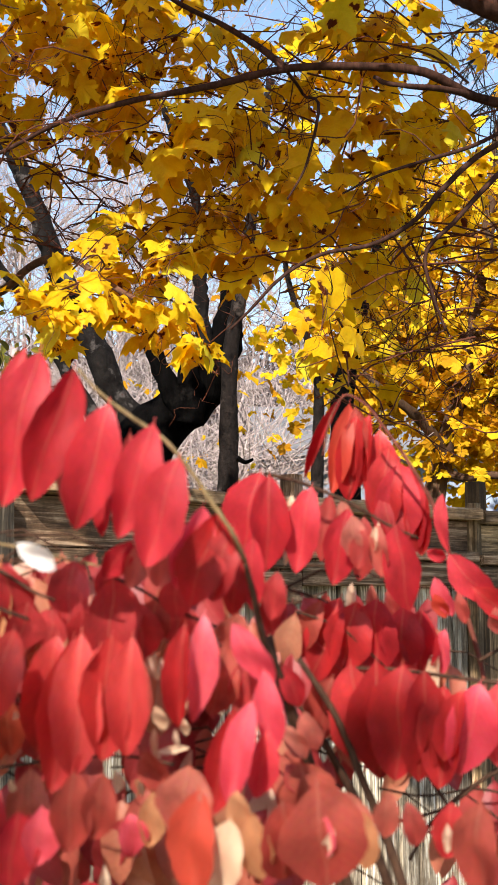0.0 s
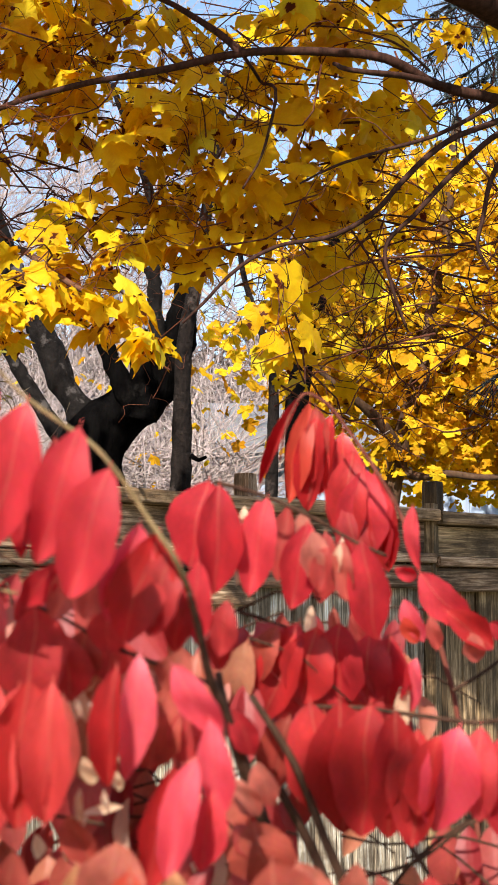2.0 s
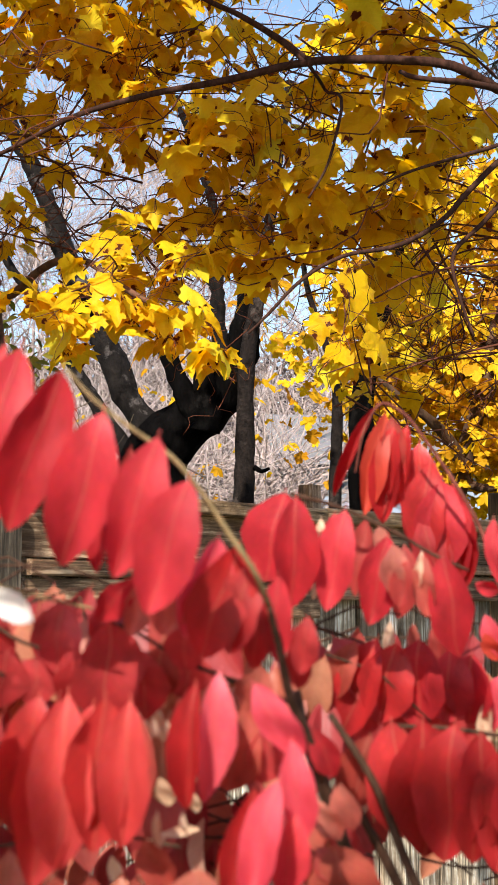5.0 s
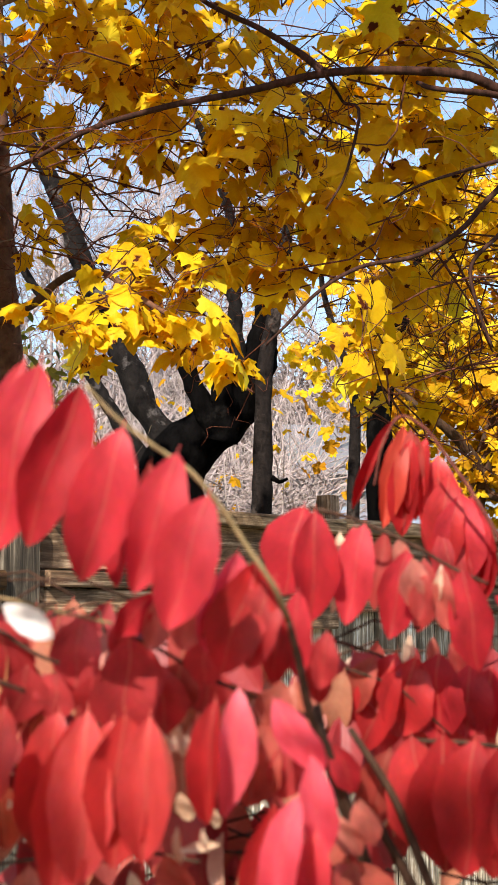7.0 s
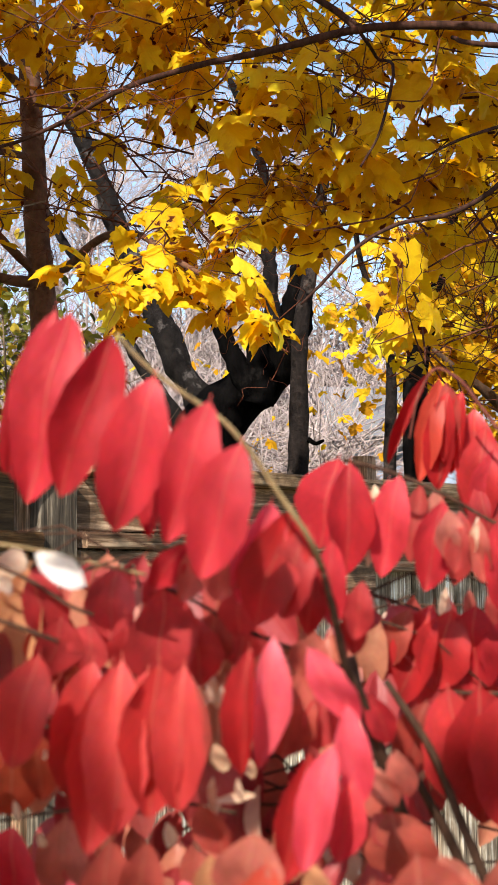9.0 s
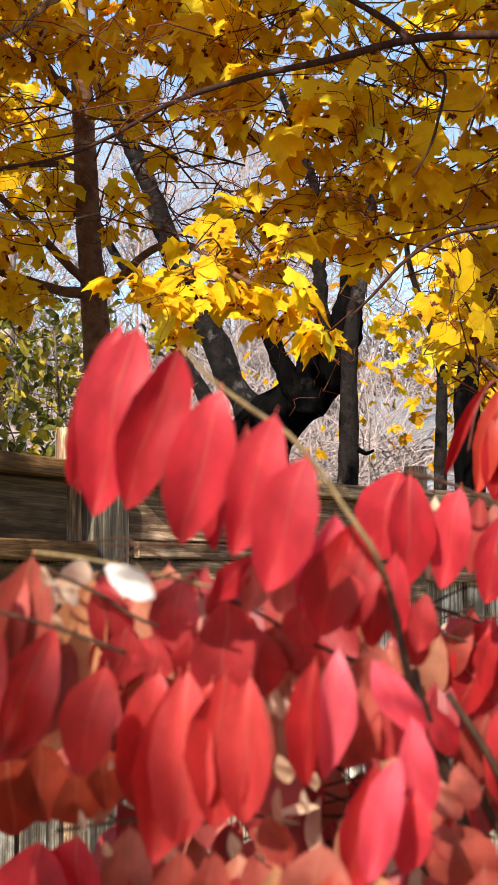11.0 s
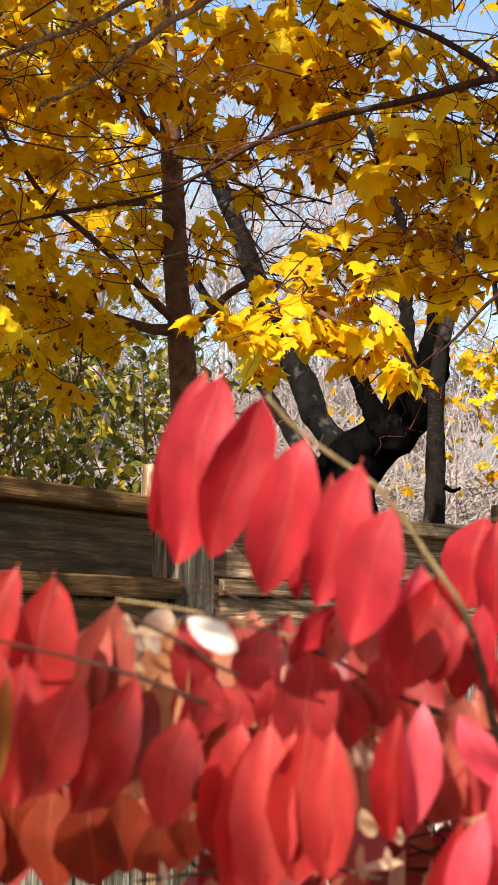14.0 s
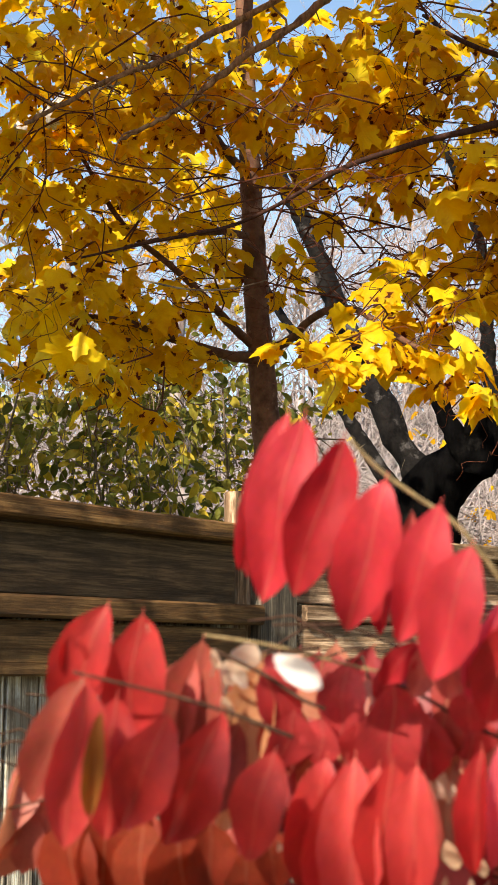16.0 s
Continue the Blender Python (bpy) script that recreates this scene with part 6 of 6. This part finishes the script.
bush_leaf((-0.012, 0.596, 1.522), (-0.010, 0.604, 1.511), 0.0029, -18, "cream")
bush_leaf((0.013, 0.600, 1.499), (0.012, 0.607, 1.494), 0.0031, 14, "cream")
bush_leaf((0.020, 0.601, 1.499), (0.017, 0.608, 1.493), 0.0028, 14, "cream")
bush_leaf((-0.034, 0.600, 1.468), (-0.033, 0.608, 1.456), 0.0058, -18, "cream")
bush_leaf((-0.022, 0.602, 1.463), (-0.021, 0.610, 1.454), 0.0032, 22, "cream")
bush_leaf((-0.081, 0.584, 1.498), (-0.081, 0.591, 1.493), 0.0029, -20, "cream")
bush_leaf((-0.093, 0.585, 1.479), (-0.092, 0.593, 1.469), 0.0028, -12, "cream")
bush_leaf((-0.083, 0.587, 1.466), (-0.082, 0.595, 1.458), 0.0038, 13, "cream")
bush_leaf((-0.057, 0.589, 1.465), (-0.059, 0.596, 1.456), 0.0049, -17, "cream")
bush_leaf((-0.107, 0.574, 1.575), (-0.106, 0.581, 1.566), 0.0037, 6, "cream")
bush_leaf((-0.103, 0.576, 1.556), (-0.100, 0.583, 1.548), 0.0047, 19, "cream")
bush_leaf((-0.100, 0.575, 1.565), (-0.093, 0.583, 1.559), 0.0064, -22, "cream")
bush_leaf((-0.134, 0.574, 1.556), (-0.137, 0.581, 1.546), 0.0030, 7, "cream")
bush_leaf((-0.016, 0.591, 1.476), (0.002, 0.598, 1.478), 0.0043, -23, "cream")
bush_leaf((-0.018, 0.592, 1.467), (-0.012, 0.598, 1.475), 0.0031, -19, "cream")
bush_twig([(0.128, 0.739, 1.472), (0.140, 0.741, 1.451), (0.156, 0.742, 1.426), (0.174, 0.744, 1.398)], 0.0013, 0.0012)
bush_twig([(0.210, 0.754, 1.470), (0.185, 0.758, 1.448), (0.166, 0.761, 1.435), (0.147, 0.764, 1.417), (0.134, 0.767, 1.395)], 0.0008, 0.0012)
bush_twig([(0.121, 0.804, 1.433), (0.147, 0.803, 1.428), (0.184, 0.800, 1.432), (0.217, 0.798, 1.424)], 0.0007, 0.0009)
bush_twig([(0.170, 0.781, 1.432), (0.183, 0.781, 1.423), (0.202, 0.781, 1.406), (0.215, 0.782, 1.390)], 0.0006, 0.0010)
bush_twig([(0.110, 0.828, 1.407), (0.137, 0.826, 1.410), (0.164, 0.825, 1.400), (0.191, 0.823, 1.401)], 0.0006, 0.0009)
bush_twig([(-0.049, 0.541, 1.655), (-0.040, 0.542, 1.645), (-0.023, 0.544, 1.632), (-0.010, 0.544, 1.623), (0.002, 0.546, 1.609), (0.012, 0.547, 1.594), (0.021, 0.549, 1.581), (0.028, 0.564, 1.567)], 0.0007, 0.0013, BARK_TWIG_GREEN)
bush_twig([(0.028, 0.564, 1.567), (0.033, 0.580, 1.550), (0.038, 0.596, 1.531), (0.048, 0.612, 1.510), (0.057, 0.629, 1.485), (0.067, 0.646, 1.457), (0.078, 0.664, 1.417), (0.096, 0.604, 1.323), (0.108, 0.930, 0.600), (0.110, 0.950, 0.000)], 0.0013, 0.0042)
bush_twig([(0.048, 0.742, 1.625), (0.068, 0.743, 1.620), (0.086, 0.743, 1.613), (0.103, 0.744, 1.605), (0.120, 0.745, 1.595), (0.140, 0.746, 1.586)], 0.0012, 0.0008)
bush_twig([(0.095, 0.864, 1.648), (0.102, 0.861, 1.677), (0.111, 0.859, 1.689), (0.122, 0.858, 1.684), (0.137, 0.859, 1.666), (0.153, 0.860, 1.643), (0.167, 0.862, 1.619), (0.178, 0.864, 1.590), (0.185, 0.867, 1.562), (0.195, 0.869, 1.529), (0.202, 0.872, 1.504), (0.207, 0.875, 1.472), (0.218, 0.880, 1.414), (0.241, 0.921, 1.297), (0.194, 0.930, 0.600), (0.155, 0.950, 0.0)], 0.0007, 0.0024, BARK_TWIG_RED)
bush_twig([(-0.112, 0.581, 1.580), (-0.090, 0.581, 1.577), (-0.074, 0.582, 1.574), (-0.059, 0.582, 1.570), (-0.041, 0.582, 1.566)], 0.0008, 0.0006, BARK_TWIG_GREEN)
bush_twig([(-0.111, 0.602, 1.574), (-0.088, 0.603, 1.563), (-0.072, 0.604, 1.553), (-0.064, 0.604, 1.550)], 0.0009, 0.0008)
bush_twig([(-0.040, 0.603, 1.563), (-0.024, 0.603, 1.556), (-0.005, 0.605, 1.545), (0.011, 0.605, 1.538), (0.027, 0.606, 1.532), (0.041, 0.606, 1.527)], 0.0008, 0.0010)
bush_twig([(-0.154, 0.534, 1.565), (-0.132, 0.538, 1.560), (-0.111, 0.542, 1.555), (-0.092, 0.546, 1.549), (-0.071, 0.550, 1.541)], 0.0006, 0.0009)
bush_twig([(-0.107, 0.612, 1.466), (-0.080, 0.612, 1.470), (-0.052, 0.612, 1.473), (-0.027, 0.612, 1.473), (-0.006, 0.612, 1.469)], 0.0007, 0.0009)
bush_twig([(0.053, 0.709, 1.502), (0.069, 0.711, 1.486), (0.082, 0.713, 1.464), (0.095, 0.716, 1.440), (0.109, 0.719, 1.405), (0.151, 0.760, 1.293), (0.141, 0.930, 0.600), (0.123, 0.950, 0.0)], 0.0016, 0.0040)
bush_twig([(0.044, 0.638, 1.531), (0.051, 0.641, 1.499), (0.062, 0.644, 1.469), (0.072, 0.646, 1.442), (0.083, 0.649, 1.405), (0.116, 0.689, 1.290), (0.120, 0.930, 0.600), (0.115, 0.950, 0.0)], 0.0016, 0.0040)
bush_twig([(0.062, 0.679, 1.518), (0.082, 0.681, 1.487), (0.096, 0.683, 1.453), (0.110, 0.686, 1.419), (0.119, 0.688, 1.391), (0.154, 0.728, 1.276), (0.142, 0.930, 0.600), (0.126, 0.950, 0.0)], 0.0016, 0.0040)
bush_twig([(0.065, 0.796, 1.557), (0.081, 0.795, 1.552), (0.094, 0.794, 1.547), (0.121, 0.793, 1.542), (0.154, 0.791, 1.538)], 0.0012, 0.0010)
bush_twig([(0.094, 0.687, 1.512), (0.117, 0.686, 1.511), (0.146, 0.684, 1.507), (0.175, 0.682, 1.504), (0.192, 0.680, 1.507), (0.310, 0.700, 1.526), (0.236, 0.930, 0.600), (0.148, 0.950, 0.0)], 0.0010, 0.0019)
bush_twig([(0.119, 0.745, 1.420), (0.150, 0.742, 1.428), (0.183, 0.737, 1.450), (0.205, 0.735, 1.456)], 0.0012, 0.0010)
bush_twig([(0.192, 0.831, 1.510), (0.209, 0.829, 1.520), (0.226, 0.826, 1.533)], 0.0014, 0.0010)

# inner leaves and twigs, down to the bush's foot
_rng = random.Random(55)
inner, fine = Soup(), Soup()
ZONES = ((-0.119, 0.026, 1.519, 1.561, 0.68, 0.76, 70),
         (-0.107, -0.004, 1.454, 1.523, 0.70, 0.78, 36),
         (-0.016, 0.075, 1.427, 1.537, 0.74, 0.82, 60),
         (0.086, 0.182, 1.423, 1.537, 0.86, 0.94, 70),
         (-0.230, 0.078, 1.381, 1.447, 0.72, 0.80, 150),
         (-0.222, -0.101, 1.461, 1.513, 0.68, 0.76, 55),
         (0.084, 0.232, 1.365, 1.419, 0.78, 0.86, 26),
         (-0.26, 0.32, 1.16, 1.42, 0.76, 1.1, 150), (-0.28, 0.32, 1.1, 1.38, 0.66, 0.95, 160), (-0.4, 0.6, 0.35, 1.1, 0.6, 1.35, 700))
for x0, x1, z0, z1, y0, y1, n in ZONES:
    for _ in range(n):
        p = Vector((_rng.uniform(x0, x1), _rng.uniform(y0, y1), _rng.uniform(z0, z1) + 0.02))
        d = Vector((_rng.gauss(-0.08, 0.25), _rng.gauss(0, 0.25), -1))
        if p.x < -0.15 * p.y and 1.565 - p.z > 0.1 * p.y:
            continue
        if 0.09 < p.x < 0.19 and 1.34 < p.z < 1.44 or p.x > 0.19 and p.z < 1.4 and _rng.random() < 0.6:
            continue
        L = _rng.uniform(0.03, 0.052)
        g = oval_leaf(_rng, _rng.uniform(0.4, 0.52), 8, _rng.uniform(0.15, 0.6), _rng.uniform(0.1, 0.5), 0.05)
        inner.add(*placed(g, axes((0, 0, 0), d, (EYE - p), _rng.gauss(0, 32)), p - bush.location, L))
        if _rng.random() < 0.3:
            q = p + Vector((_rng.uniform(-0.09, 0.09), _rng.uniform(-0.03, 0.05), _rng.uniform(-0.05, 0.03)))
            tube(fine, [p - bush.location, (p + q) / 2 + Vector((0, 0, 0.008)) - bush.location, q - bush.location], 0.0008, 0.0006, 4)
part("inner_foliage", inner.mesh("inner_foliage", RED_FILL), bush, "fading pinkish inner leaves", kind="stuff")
part("twig_mass", fine.mesh("twig_mass", BARK_TWIG), bush, "thin brown twigs", kind="stuff")
